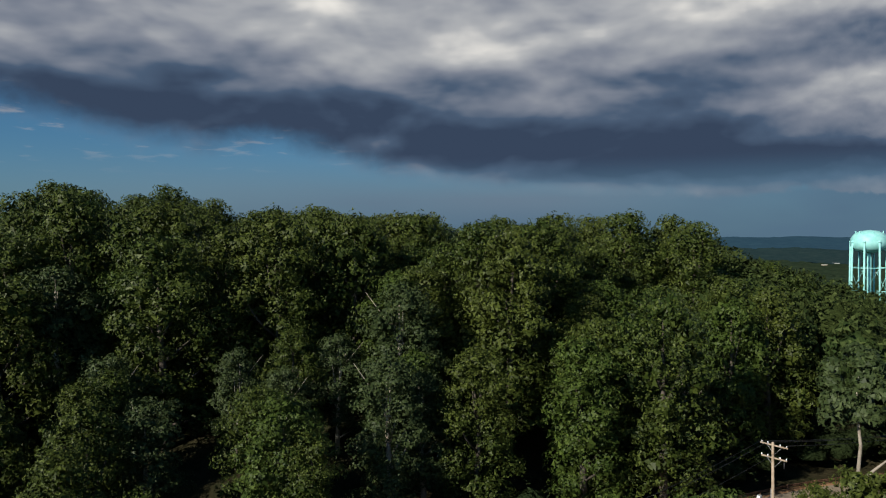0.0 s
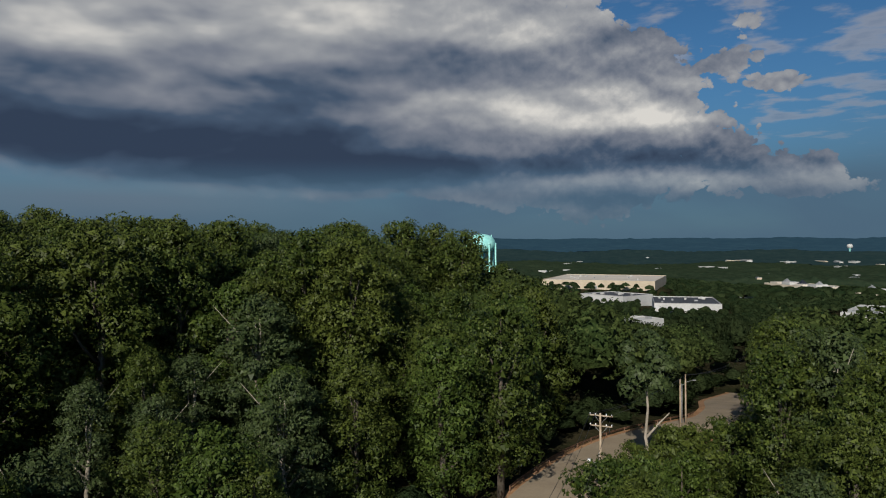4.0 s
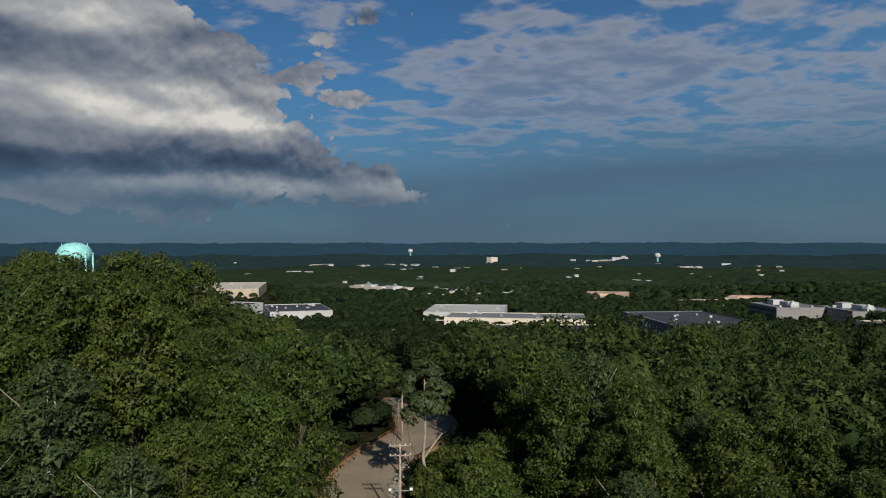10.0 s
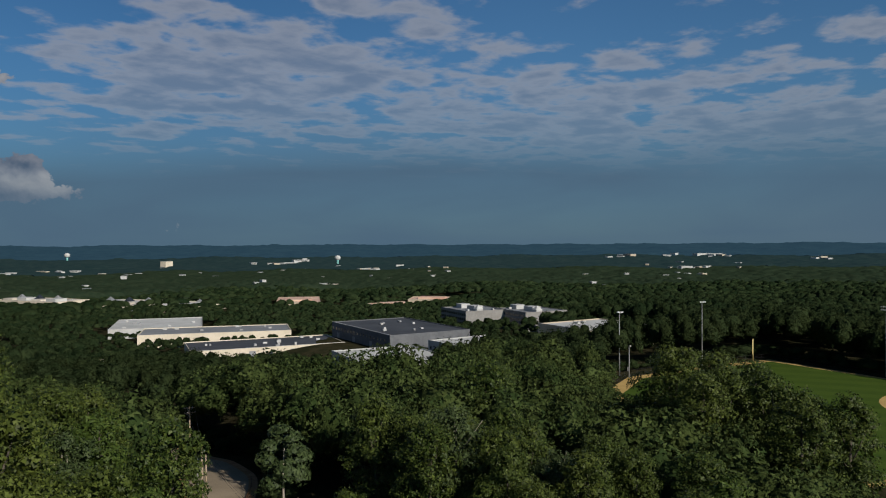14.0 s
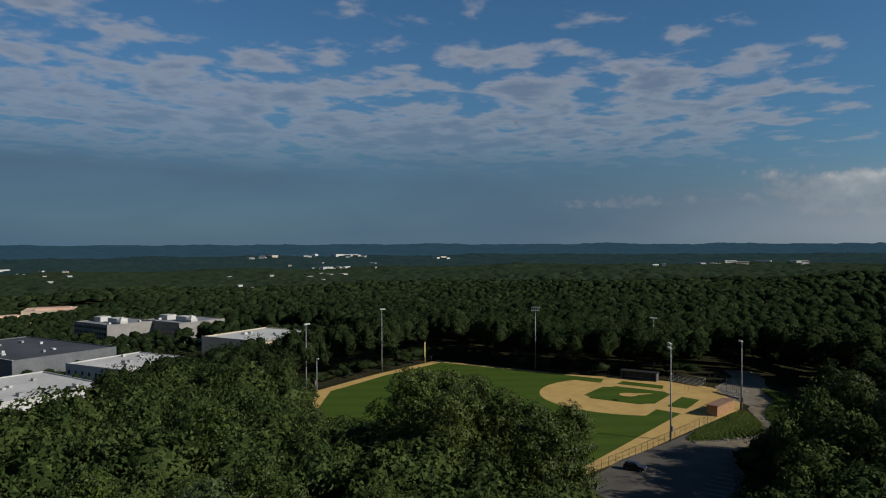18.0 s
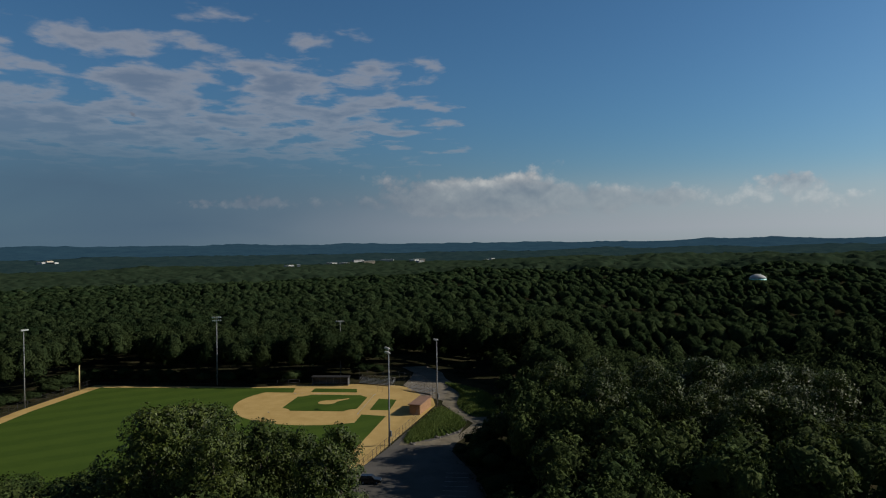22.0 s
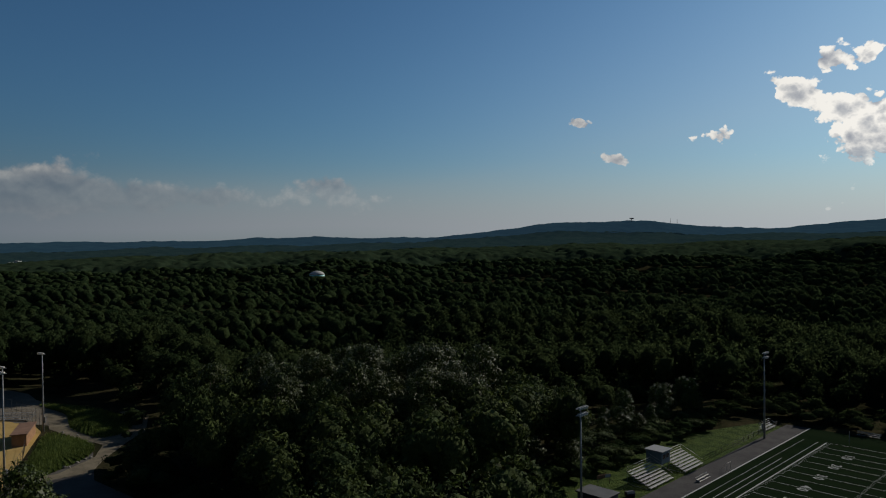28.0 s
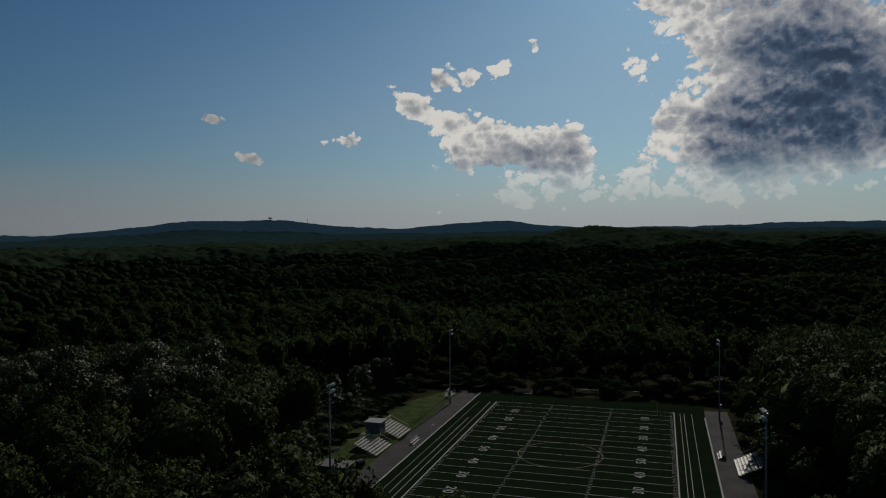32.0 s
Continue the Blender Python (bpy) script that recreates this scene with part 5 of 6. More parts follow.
grass_bank([(-184, -68.5), (-175, -62), (-163, -58), (-145.5, -57), (-135, -61.5), (-132.5, -66), (-135, -70), (-149, -71), (-166, -67)], 1.2, 12000, 4, "long green grass bank behind the ball field")
flat_shape("meadow", [(-34, -56), (-13.2, -56), (-13.2, 58), (-19, 58), (-32, 25), (-40, -16)], 0.02, MEADOW, None, "rough sunlit grass bank above the bleachers", "grass")
# ---- things by the road ----
def up(x, y, lift=0.0, turn=0.0):
    return pose(x, y, float(ground(x, y)) + lift, 0, 0, turn)


def utility_pole(x, y, tall, turn, arms=2, lamps=False, label="weathered wooden utility pole with crossarms beside the road"):
    p = thing("utility_pole", label, "utility pole", up(x, y, -0.2, turn), "utility poles")
    part("pole", tubed([(0, 0, 0), (0.02, 0.01, tall * 0.5), (0.05, 0.03, tall)], [0.17, 0.145, 0.11], 10), WOOD_POLE, p)
    for k in range(arms):
        z = tall - 0.35 - k * 1.15
        w = 1.35 if k == 0 else 1.25
        arm = part("crossarm", boxed(-w, w, -0.14, -0.02, z, z + 0.13, bevel=0.015), WOOD_POLE, p)
        for i in (-1.2, -0.6, 0.6, 1.2):
            if abs(i) < w:
                part("insulator", tubed([(i, -0.08, z + 0.12), (i, -0.08, z + 0.22), (i, -0.08, z + 0.30)], [0.05, 0.07, 0.03], 8), LAMP_GLASS, arm)
        for s in (-1, 1):
            part("brace", tubed([(0.05 * s, -0.12, z - 0.75), (0.72 * s, -0.12, z)], 0.022, 6), STEEL, arm)
    if lamps:
        part("cutout", tubed([(-0.95, -0.15, tall - 2.2), (-0.95, -0.15, tall - 1.6)], 0.06, 8), DARK, p)
        part("conduit", tubed([(0.16, 0.05, 0.2), (0.17, 0.05, tall * 0.62)], 0.06, 8), STEEL, p)
        rack = part("lamp_rack", boxed(-1.45, 1.45, 0.08, 0.17, tall * 0.50, tall * 0.50 + 0.09), STEEL, p)
        for i in (-1.25, 1.25):
            head = part("floodlight", boxed(i - 0.2, i + 0.2, 0.0, 0.36, tall * 0.5 + 0.1, tall * 0.5 + 0.46, bevel=0.05), STEEL, rack)
            part("lens", boxed(i - 0.16, i + 0.16, 0.36, 0.39, tall * 0.5 + 0.14, tall * 0.5 + 0.42), LAMP_GLASS, head)
    return p


P1 = (44.4, -143.4)
utility_pole(*P1, 11.2, -12, 2, True)
utility_pole(32.3, -189.5, 8.6, -30, 0, label="plain weathered wooden pole at the bend of the road")
utility_pole(33.4, -185.5, 8.4, -30, 0, label="weathered wooden utility pole standing close to another")
utility_pole(15.5, -233, 11.5, -10, 2)
utility_pole(-15, -392, 12, 20, 2, label="bare utility pole in a clearing in the valley")


def wire(name, a, b, sag):
    pts = [Vector(a).lerp(Vector(b), i / 14) - Vector((0, 0, sag * 4 * (i / 14) * (1 - i / 14))) for i in range(15)]
    return tagged(part(name, tubed(pts, 0.022, 4), DARK), "thin dark overhead power line between poles", "wire", "overhead wires")


_z1, _z2, _z3 = float(ground(*P1)) + 10.9, float(ground(32.3, -189.5)) + 8.3, float(ground(15.5, -233)) + 11.2
for i in (-1.2, 0.6, 1.2):
    wire("power_line", (P1[0] + i, P1[1], _z1), (32.3 + i * 0.1, -189.5, _z2), 0.8)
    wire("power_line", (32.3 + i * 0.1, -189.5, _z2), (15.5 + i, -233, _z3), 0.9)
    wire("power_line", (P1[0] + i, P1[1], _z1), (P1[0] + 3 + i, P1[1] + 46, _z1 + 0.3), 0.9)

lamp = thing("street_lamp", "grey street lamp arm over the road bend", "street lamp", up(32.9, -189.9, -0.2, 130))
part("pole", tubed([(0, 0, 0), (0, 0, 6.9)], [0.10, 0.07], 8), STEEL, lamp)
part("arm", tubed([(0, 0, 6.6), (0, 1.3, 7.2), (0, 2.6, 7.3)], 0.045, 8), STEEL, lamp)
part("lamp_head", boxed(-0.16, 0.16, 2.4, 3.1, 7.2, 7.36, bevel=0.05), STEEL, lamp)

# the forked tree by the road
fork = thing("forked_tree", "bare pale forked trunk with a thin grey-green crown", "tree", up(38.6, -150.5, -0.3))
part("trunk", tubed([(0, 0, 0), (0.2, 0.1, 3.5), (0.9, -0.3, 7.0), (0.6, -0.2, 10.5), (0.9, 0.2, 14.5), (0.7, 0.2, 17)], [0.26, 0.22, 0.19, 0.15, 0.11, 0.05], 9), PALE_BARK, fork)
part("limb", tubed([(0.85, -0.3, 6.8), (-0.5, -0.6, 8.4), (-1.9, -0.8, 9.9)], [0.17, 0.13, 0.06], 8), PALE_BARK, fork)
_rg = np.random.default_rng(77)
_P, _N, _c, _r = crown_points(_rg, 20, 3.8, 12, 12, 3000)
part("crown", set_crown_normals(np_mesh("crown", *leaf_cards(_P + np.array((0.7, 0.1, 0)), _N, 0.24, _rg), (LEAF_GREY,)), crown_normals(_P, _N, 32, _rg)), LEAF_GREY, fork)


def guard_rail(points, label):
    """Rusty beam on short posts along the road."""
    rail = thing("guard_rail", label, "guard rail")
    for a, b in zip(points, points[1:]):
        za, zb = float(ground(*a)), float(ground(*b))
        part("post", tubed([(a[0], a[1], za - 0.3), (a[0], a[1], za + 0.75)], 0.09, 6), RUST, rail)
        d = (Vector(b) - Vector(a)).normalized()
        bm = bmesh.new()
        prof = ((-0.03, 0.42), (0.05, 0.50), (-0.03, 0.58), (0.05, 0.66), (-0.03, 0.74))
        va = [bm.verts.new((a[0] + d.y * o, a[1] - d.x * o, za + z)) for o, z in prof]
        vb = [bm.verts.new((b[0] + d.y * o, b[1] - d.x * o, zb + z)) for o, z in prof]
        for k in range(4):
            bm.faces.new((va[k], va[k + 1], vb[k + 1], vb[k]))
        bmesh.ops.solidify(bm, geom=bm.faces[:], thickness=0.015)
        part("beam", bm, RUST, rail)
    return rail


def offset_line(i0, i1, side, step):
    out = []
    for i in range(i0, i1, step):
        p, q = ROAD_PATH[i], ROAD_PATH[min(i + 1, len(ROAD_PATH) - 1)]
        d = (q - p).normalized()
        out.append((p.x - d.y * side, p.y + d.x * side))
    return out


guard_rail(offset_line(41, 70, 5.6, 2), "low rusty guard rail along the road's woodland side")
guard_rail(offset_line(54, 68, -5.5, 2), "low rusty guard rail on the inner side of the bend")
kerb = thing("stone_kerb", "row of rough pale stone blocks along the road edge", "kerb")
for k, (x, y) in enumerate(offset_line(33, 55, -5.35, 1)):
    for q in (0, 1):
        bm = boxed(-0.32, 0.32, -0.42, 0.42, -0.2, 0.42, bevel=0.07)
        for v in bm.verts:
            v.co *= 1 + 0.2 * noise.noise(v.co * 2 + Vector((k * 3, q, 0)))
        part("block", bm, PALE_STONE, kerb, "", up(x + q * 0.3, y - q * 1.05, 0.05, 15 + 9 * math.sin(k * 2.1 + q)))
sign = thing("road_sign", "small pale square sign on a thin post", "sign", up(*offset_line(44, 45, 7.0, 1)[0], -0.1, 20))
part("post", tubed([(0, 0, 0), (0, 0, 1.6)], 0.03, 6), STEEL, sign)
part("panel", boxed(-0.25, 0.25, -0.02, 0.02, 1.1, 1.65, bevel=0.01), LINE, sign)
cover = thing("drain_cover", "round dark iron cover in the asphalt", "manhole cover", up(48.6, -160.5, 0.105))
part("disc", tubed([(0, 0, 0), (0, 0, 0.02)], 0.45, 16), DARK, cover)

# ---- the ball field ----


def light_mast(x, y, tall, turn, rows=1, lamps=5, label="tall grey steel floodlight mast beside the field", z=None):
    p = thing("floodlight_mast", label, "floodlight", pose(x, y, -0.3 if z is None else z, 0, 0, turn), "field floodlights")
    part("pole", tubed([(0, 0, 0), (0, 0, tall * 0.5), (0, 0, tall)], [0.24, 0.18, 0.10], 10), STEEL, p)
    part("cabinet", boxed(-0.35, 0.35, 0.25, 0.6, 2.5, 4.0, bevel=0.04), STEEL, p)
    for k in range(rows):
        z = tall - 0.35 - k * 1.1
        w = lamps * 0.34
        arm = part("crossarm", boxed(-w, w, -0.09, 0.09, z, z + 0.16, bevel=0.02), STEEL, p)
        for i in range(lamps):
            cx = -w + (i + 0.5) * 2 * w / lamps
            bm = bmesh.new()
            tube(bm, [(cx, -0.1, z + 0.32), (cx, -0.32, z + 0.26), (cx, -0.62, z + 0.12)], [0.12, 0.24, 0.30], 8)
            head = part("lamp", bm, ALU, arm)
            part("lens", tubed([(cx, -0.625, z + 0.118), (cx, -0.645, z + 0.108)], 0.27, 8), LAMP_GLASS, head)
    return p


light_mast(-199.2, -150.0, 25.0, 100, 2, 5)
light_mast(-208.4, -105.4, 21.4, 60, 1, 5)
light_mast(-108.4, -96.4, 25.0, 15, 2, 4)
light_mast(-150.8, -77.2, 21.0, 15, 1, 4)
light_mast(-173.5, -205.0, 25.0, 150, 1, 4)
light_mast(-134.1, -215.7, 23.0, 165, 1, 4)
light_mast(-133.0, -211.0, 11.5, 200, 1, 1, "shorter grey lamp post with one wide head by the fence")


def foul_pole(a, b):
    x, y = diamond(a, b)
    p = thing("foul_pole", "yellow steel foul pole at the outfield corner", "foul pole", pose(x, y, 0))
    part("pole", tubed([(0, 0, 0), (0, 0, 9.0)], 0.18, 10), YELLOW, p)
    part("screen", boxed(0.1, 0.6, -0.03, 0.03, 3.0, 8.8), YELLOW, p)


foul_pole(0, 104.5)


def field_fence(points, tall, label, step=3.0):
    """Dark chain-link fence: posts, rails and a thin wire mesh."""
    fence = thing("chain_fence", label, "fence")
    V, F = [], []
    for (ax, ay), (bx, by) in zip(points, points[1:]):
        L = math.hypot(bx - ax, by - ay)
        n = max(1, round(L / step))
        for i in range(n):
            x, y = ax + (bx - ax) * i / n, ay + (by - ay) * i / n
            part("post", tubed([(x, y, -0.2), (x, y, tall)], 0.045, 6), DARK, fence)
        d = Vector((bx - ax, by - ay, 0)).normalized()
        for z in (0.1, tall * 0.5, tall - 0.03):
            part("rail", tubed([(ax, ay, z), (bx, by, z)], 0.03, 5), DARK, fence)
        s = Vector((-d.y, d.x, 0)) * 0.006
        m = int(L / 0.6)
        for i in range(m):
            for flip in (0, 1):
                x0, x1 = i * L / m, (i + 1) * L / m
                p0 = Vector((ax, ay, 0.1)) + d * (x1 if flip else x0)
                p1 = Vector((ax, ay, tall - 0.05)) + d * (x0 if flip else x1)
                k = len(V)
                o = Vector((0, 0, 0.012))
                V += [tuple(p0 - o), tuple(p1 - o), tuple(p1 + o), tuple(p0 + o)]
                F.append((k, k + 1, k + 2, k + 3))
    part("wire_mesh", np_mesh("wire_mesh", V, F, (DARK,)), DARK, fence)
    return fence


field_fence(on_diamond([(-14, 30), (-10, 45), (-10, 105)]), 2.2, "dark chain-link fence along the third-base side", 4.0)
field_fence(on_diamond([(-10, 105), (30, 106), (66, 103), (92, 86), (105, 60), (106, -6)]), 2.4, "dark chain-link fence round the outfield", 4.5)
field_fence(on_diamond([(106, -6), (84, -11), (40, -18), (27, -18.5)]), 2.2, "dark chain-link fence along the right-field line", 3.0)
field_fence(on_diamond([(14, -22.5), (4, -20), (-8, -15), (-15, -6), (-18, 6), (-19, 12)]), 5.0, "high dark backstop fence behind home plate", 3.2)


def dugout(p, q, roof, wall, tall, depth, label):
    """Open-fronted bench shelter along p to q."""
    a, b = Vector(p), Vector(q)
    L = (b - a).length
    ang = math.degrees(math.atan2(b.y - a.y, b.x - a.x))
    d = thing("dugout", label, "dugout", pose(a.x, a.y, 0, 0, 0, ang))
    part("back_wall", boxed(0, L, -0.2, 0, 0, tall, bevel=0.02), wall, d)
    for x in (0, L - 0.2):
        part("side_wall", boxed(x, x + 0.2, 0.002, depth, 0, tall, bevel=0.02), wall, d)
    bm = bmesh.new()
    box(bm, -0.3, L + 0.3, -0.5, depth + 0.4, tall, tall + 0.22, bevel=0.03)
    part("roof", bm, roof, d)
    for i in range(1, 5):
        part("post", tubed([(L * i / 5, depth - 0.1, 0), (L * i / 5, depth - 0.1, tall)], 0.05, 6), STEEL, d)
    part("bench", boxed(0.4, L - 0.4, 0.15, 0.55, 0.42, 0.48), ALU, d)
    return d


dugout((-190.4, -102.8), (-193.3, -115.5), DARK, DARK_WALL, 2.9, 3.0, "dark long dugout shelter on the third-base side")
dugout((-138.6, -84.6), (-149.9, -79.5), BRICK_ROOF, BRICK, 2.9, 3.0, "brown block dugout with a tan roof on the first-base side")


def bleachers(x, y, turn, wide, rows, label, seat=ALU, rise=0.32, run=0.68, z=0.0, name="bleachers"):
    """Tiered metal seating: planks, foot boards, frames and rails."""
    b = thing(name, label, "bleachers", pose(x, y, z, 0, 0, turn), "grandstands")
    for i in range(rows):
        part("seat_plank", boxed(0, wide, i * run, i * run + 0.27, 0.42 + i * rise, 0.47 + i * rise, bevel=0.01), seat, b)
        if i:
            part("foot_plank", boxed(0, wide, i * run - 0.32, i * run - 0.04, 0.08 + i * rise, 0.12 + i * rise), STEEL, b)
    n = max(3, int(wide / 2.2))
    for k in range(n + 1):
        xx = 0.1 + (wide - 0.2) * k / n
        bm = bmesh.new()
        tube(bm, [(xx, 0.1, 0.38), (xx, (rows - 1) * run + 0.2, 0.38 + (rows - 1) * rise)], 0.035, 5)
        tube(bm, [(xx, 0.1, 0), (xx, 0.1, 0.4)], 0.035, 5)
        tube(bm, [(xx, (rows - 1) * run + 0.2, 0), (xx, (rows - 1) * run + 0.2, 0.4 + (rows - 1) * rise)], 0.035, 5)
        tube(bm, [(xx, 0.1, 0.05), (xx, (rows - 1) * run + 0.2, 0.05)], 0.03, 5)
        part("frame", bm, STEEL, b)
    top, back = 0.42 + (rows - 1) * rise, (rows - 1) * run + 0.3
    for xx in (-0.02, wide + 0.02):
        part("side_rail", tubed([(xx, 0.3, 1.3), (xx, back, top + 1.0), (xx, back, top - 0.4)], 0.035, 6), ALU, b)
    part("back_rail", tubed([(0, back, top + 1.0), (wide, back, top + 1.0)], 0.035, 6), ALU, b)
    part("back_rail", tubed([(0, back, top + 0.5), (wide, back, top + 0.5)], 0.03, 6), ALU, b)
    return b


bleachers(-190.5, -99.5, 54, 13.5, 5, "grey metal bleachers behind the backstop fence", STEEL)
bleachers(-174.0, -84.0, 40, 11.5, 5, "grey-blue metal bleachers beside the first-base fence", STEEL)
home = thing("home_plate", "white rubber home plate in the dirt", "base", pose(*diamond(0, 0), 0.05, 0, 0, -60))
part("plate", boxed(-0.25, 0.25, -0.25, 0.25, 0, 0.04), LINE, home)
for a, b in ((27.4, 0), (27.4, 27.4), (0, 27.4)):
    bs = thing("base", "white square base on the infield dirt", "base", pose(*diamond(a, b), 0.05, 0, 0, -15), "bases")
    part("bag", boxed(-0.22, 0.22, -0.22, 0.22, 0, 0.1, bevel=0.03), LINE, bs)
screen = thing("pitching_screen", "small dark netted batting screen behind home", "screen", pose(*diamond(-4.5, -1.0), 0, 0, 0, 40))
part("frame", tube(tube(tubed([(-1.1, 0, 0), (-1.1, 0, 2.1), (1.1, 0, 2.1), (1.1, 0, 0)], 0.04, 6), [(-1.1, -0.6, 0.03), (-1.1, 0.6, 0.03)], 0.04, 6), [(1.1, -0.6, 0.03), (1.1, 0.6, 0.03)], 0.04, 6), DARK, screen)


def car(x, y, turn, paint, label):
    """A parked estate car: body, cabin glass, wheels and lamps."""
    c = thing("parked_car", label, "car", pose(x, y, 0.05, 0, 0, turn), "parked cars")
    prof = [(-2.3, 0.35), (-2.35, 0.8), (-2.25, 1.05), (-1.9, 1.72), (0.4, 1.74), (1.05, 1.12), (2.1, 0.98), (2.35, 0.75), (2.35, 0.35)]
    bm = bmesh.new()
    sides = []
    for yy, s in ((-0.92, 1), (-0.86, 1.02), (0.86, 1.02), (0.92, 1)):
        sides.append([bm.verts.new((px, yy * (0.86 if pz > 1.3 else 1), pz * (1 if s == 1 else 1.015))) for px, pz in prof])
    for p, q in zip(sides, sides[1:]):
        for k in range(len(prof)):
            bm.faces.new((p[k], q[k], q[(k + 1) % len(prof)], p[(k + 1) % len(prof)]))
    bm.faces.new(sides[0][::-1])
    bm.faces.new(sides[-1])
    bmesh.ops.recalc_face_normals(bm, faces=bm.faces[:])
    body = part("body", bm, paint, c)
    for yy in (-0.93, 0.905):
        part("side_window", boxed(-1.8, 0.55, yy * 0.92, yy * 0.92 + 0.025, 1.15, 1.6), WINDOW, body)
    for px in (-1.45, 1.45):
        for yy in (-0.95, 0.73):
            w = part("wheel", tubed([(px, yy, 0.33), (px, yy + 0.22, 0.33)], 0.34, 14), TYRE, c)
            part("rim", tubed([(px, yy - 0.01 if yy < 0 else yy + 0.215, 0.33), (px, yy + 0.005 if yy < 0 else yy + 0.23, 0.33)], 0.2, 10), STEEL, w)
    for yy in (-0.7, 0.45):
        part("headlight", boxed(2.33, 2.37, yy, yy + 0.25, 0.68, 0.82), LAMP_GLASS, c)
        part("tail_light", boxed(-2.37, -2.33, yy, yy + 0.25, 0.82, 1.0), RUST, c)
    return c


car(-80.6, -103.2, 78, CAR_BLACK, "black estate car parked in the shade by the ball field")
for i in range(9):
    x0, y0 = -62 - i * 2.9 * 0.96, -92 + i * 2.9 * 0.25
    flat_shape("bay_line", [(x0, y0), (x0 + 0.12, y0), (x0 + 1.5, y0 + 5), (x0 + 1.38, y0 + 5)], 0.045, LINE, None, "faded white parking bay line", "line")
for k in range(16):
    a = _rg.uniform(0, 1)
    x, y = (-108 - 11 * a, -91 + 16 * a) if k < 9 else (-119 - 26 * a, -78 + 3.2 * a + 3.6 * math.sin(a * 3))
    x, y = x + _rg.normal(0, 0.5), y + _rg.normal(0, 0.5)
    st = thing("boulder", "rough grey boulder on the edge of the grass", "boulder", pose(x, y, 0.1, _rg.uniform(0, 360), 0, _rg.uniform(0, 360)), "boulders")
    bm = bmesh.new()
    bmesh.ops.create_icosphere(bm, subdivisions=2, radius=_rg.uniform(0.25, 0.6))
    for v in bm.verts:
        v.co *= 1 + 0.22 * noise.noise(v.co * 1.7 + Vector((k, 0, 0)))
        v.co.z *= 0.7
    part("stone", bm, STONE, st)

# ---- the football field ----
_before = set(bpy.data.objects)
for x, y, tall, turn in ((-12.1, -38.5, 21.5, 90), (-12.2, 39.6, 21.5, 90), (60.0, 42.5, 20.8, -90), (60.6, -41.0, 22.0, -90)):
    light_mast(x, y, tall, turn, 2, 4, "tall dark floodlight mast with bright lamps beside the turf")
bleachers(-13.6, -12.6, 90, 9.2, 8, "aluminium home bleachers beside the walkway", ALU, 0.30, 0.72)
bleachers(-13.6, 1.6, 90, 8.2, 8, "aluminium home bleachers next to the press box", ALU, 0.30, 0.72)
press = thing("press_box", "blue-grey timber press box between the bleachers", "press box", pose(-20.5, -2.4, 0, 0, 0, 0))
part("cabin", boxed(0, 3.6, 0, 3.6, 2.0, 4.6, bevel=0.04), SKY_TILE, press)
part("roof", boxed(-0.3, 4.0, -0.3, 3.9, 4.604, 4.8, bevel=0.03), GREY_ROOF, press)
for yy in (0.5, 2.0):
    part("window", boxed(3.602, 3.64, yy, yy + 1.1, 3.1, 4.0), WINDOW, press)
for xx, yy in ((0.1, 0.1), (3.4, 0.1), (0.1, 3.4), (3.4, 3.4)):
    part("post", tubed([(xx, yy, 0), (xx, yy, 2.0)], 0.08, 6), WOOD_POLE, press)
part("stair_rail", tubed([(3.8, -0.6, 0), (3.8, -0.6, 3.0), (1.0, -0.6, 4.0)], 0.04, 6), ALU, press)
bleachers(60.2, 5.4, -90, 10.6, 8, "bright aluminium visitors' bleachers beside the turf", ALU, 0.30, 0.62)


def team_bench(x, y, turn, label="aluminium team bench with a back rest"):
    b = thing("team_bench", label, "bench", pose(x, y, 0.03, 0, 0, turn), "team benches")
    part("seat", boxed(0, 5.2, 0, 0.32, 0.42, 0.47, bevel=0.01), ALU, b)
    part("back_rest", boxed(0, 5.2, 0.40, 0.45, 0.62, 0.9, bevel=0.01), ALU, b)
    part("foot_board", boxed(0, 5.2, -0.4, -0.12, 0.1, 0.14), ALU, b)
    for xx in (0.4, 2.6, 4.8):
        part("leg", boxed(xx, xx + 0.08, -0.3, 0.42, 0, 0.42), STEEL, b)


team_bench(-9.3, -2.0, 90)
team_bench(57.6, 10.6, -90)
team_bench(3.0, 58.5, 0, "aluminium bench beyond the end line")


def goal(x, y, wide, tall, depth, label, name="soccer_goal"):
    g = thing(name, label, "goal", pose(x, y, 0.03))
    bm = tubed([(0, 0, 0), (0, 0, tall), (wide, 0, tall), (wide, 0, 0)], 0.06, 8)
    part("goal_frame", bm, ALU, g)
    for xx in (0, wide):
        part("stay", tubed([(xx, 0, tall), (xx, depth * 0.5, tall), (xx, depth, 0), (xx, 0, 0.05)], 0.03, 6), ALU, g)
    bm = bmesh.new()
    for i in range(0, 25, 2):
        u = wide * i / 24
        tube(bm, [(u, depth * 0.5, tall), (u, depth, 0)], 0.008, 3, False)
    for j in range(0, 9, 2):
        v = j / 8
        tube(bm, [(0, depth * (0.5 + 0.5 * v), tall * (1 - v)), (wide, depth * (0.5 + 0.5 * v), tall * (1 - v))], 0.008, 3, False)
    part("net", bm, LINE, g)


goal(20.4, 57.5, 7.3, 2.4, 2.0, "white soccer goal standing beyond the end line")
goal(8.5, 62.5, 5.0, 2.0, 1.5, "small dim training goal beyond the turf")
goal(33.0, 59.5, 6.5, 2.2, 1.8, "dim soccer goal with dark net beyond the turf")
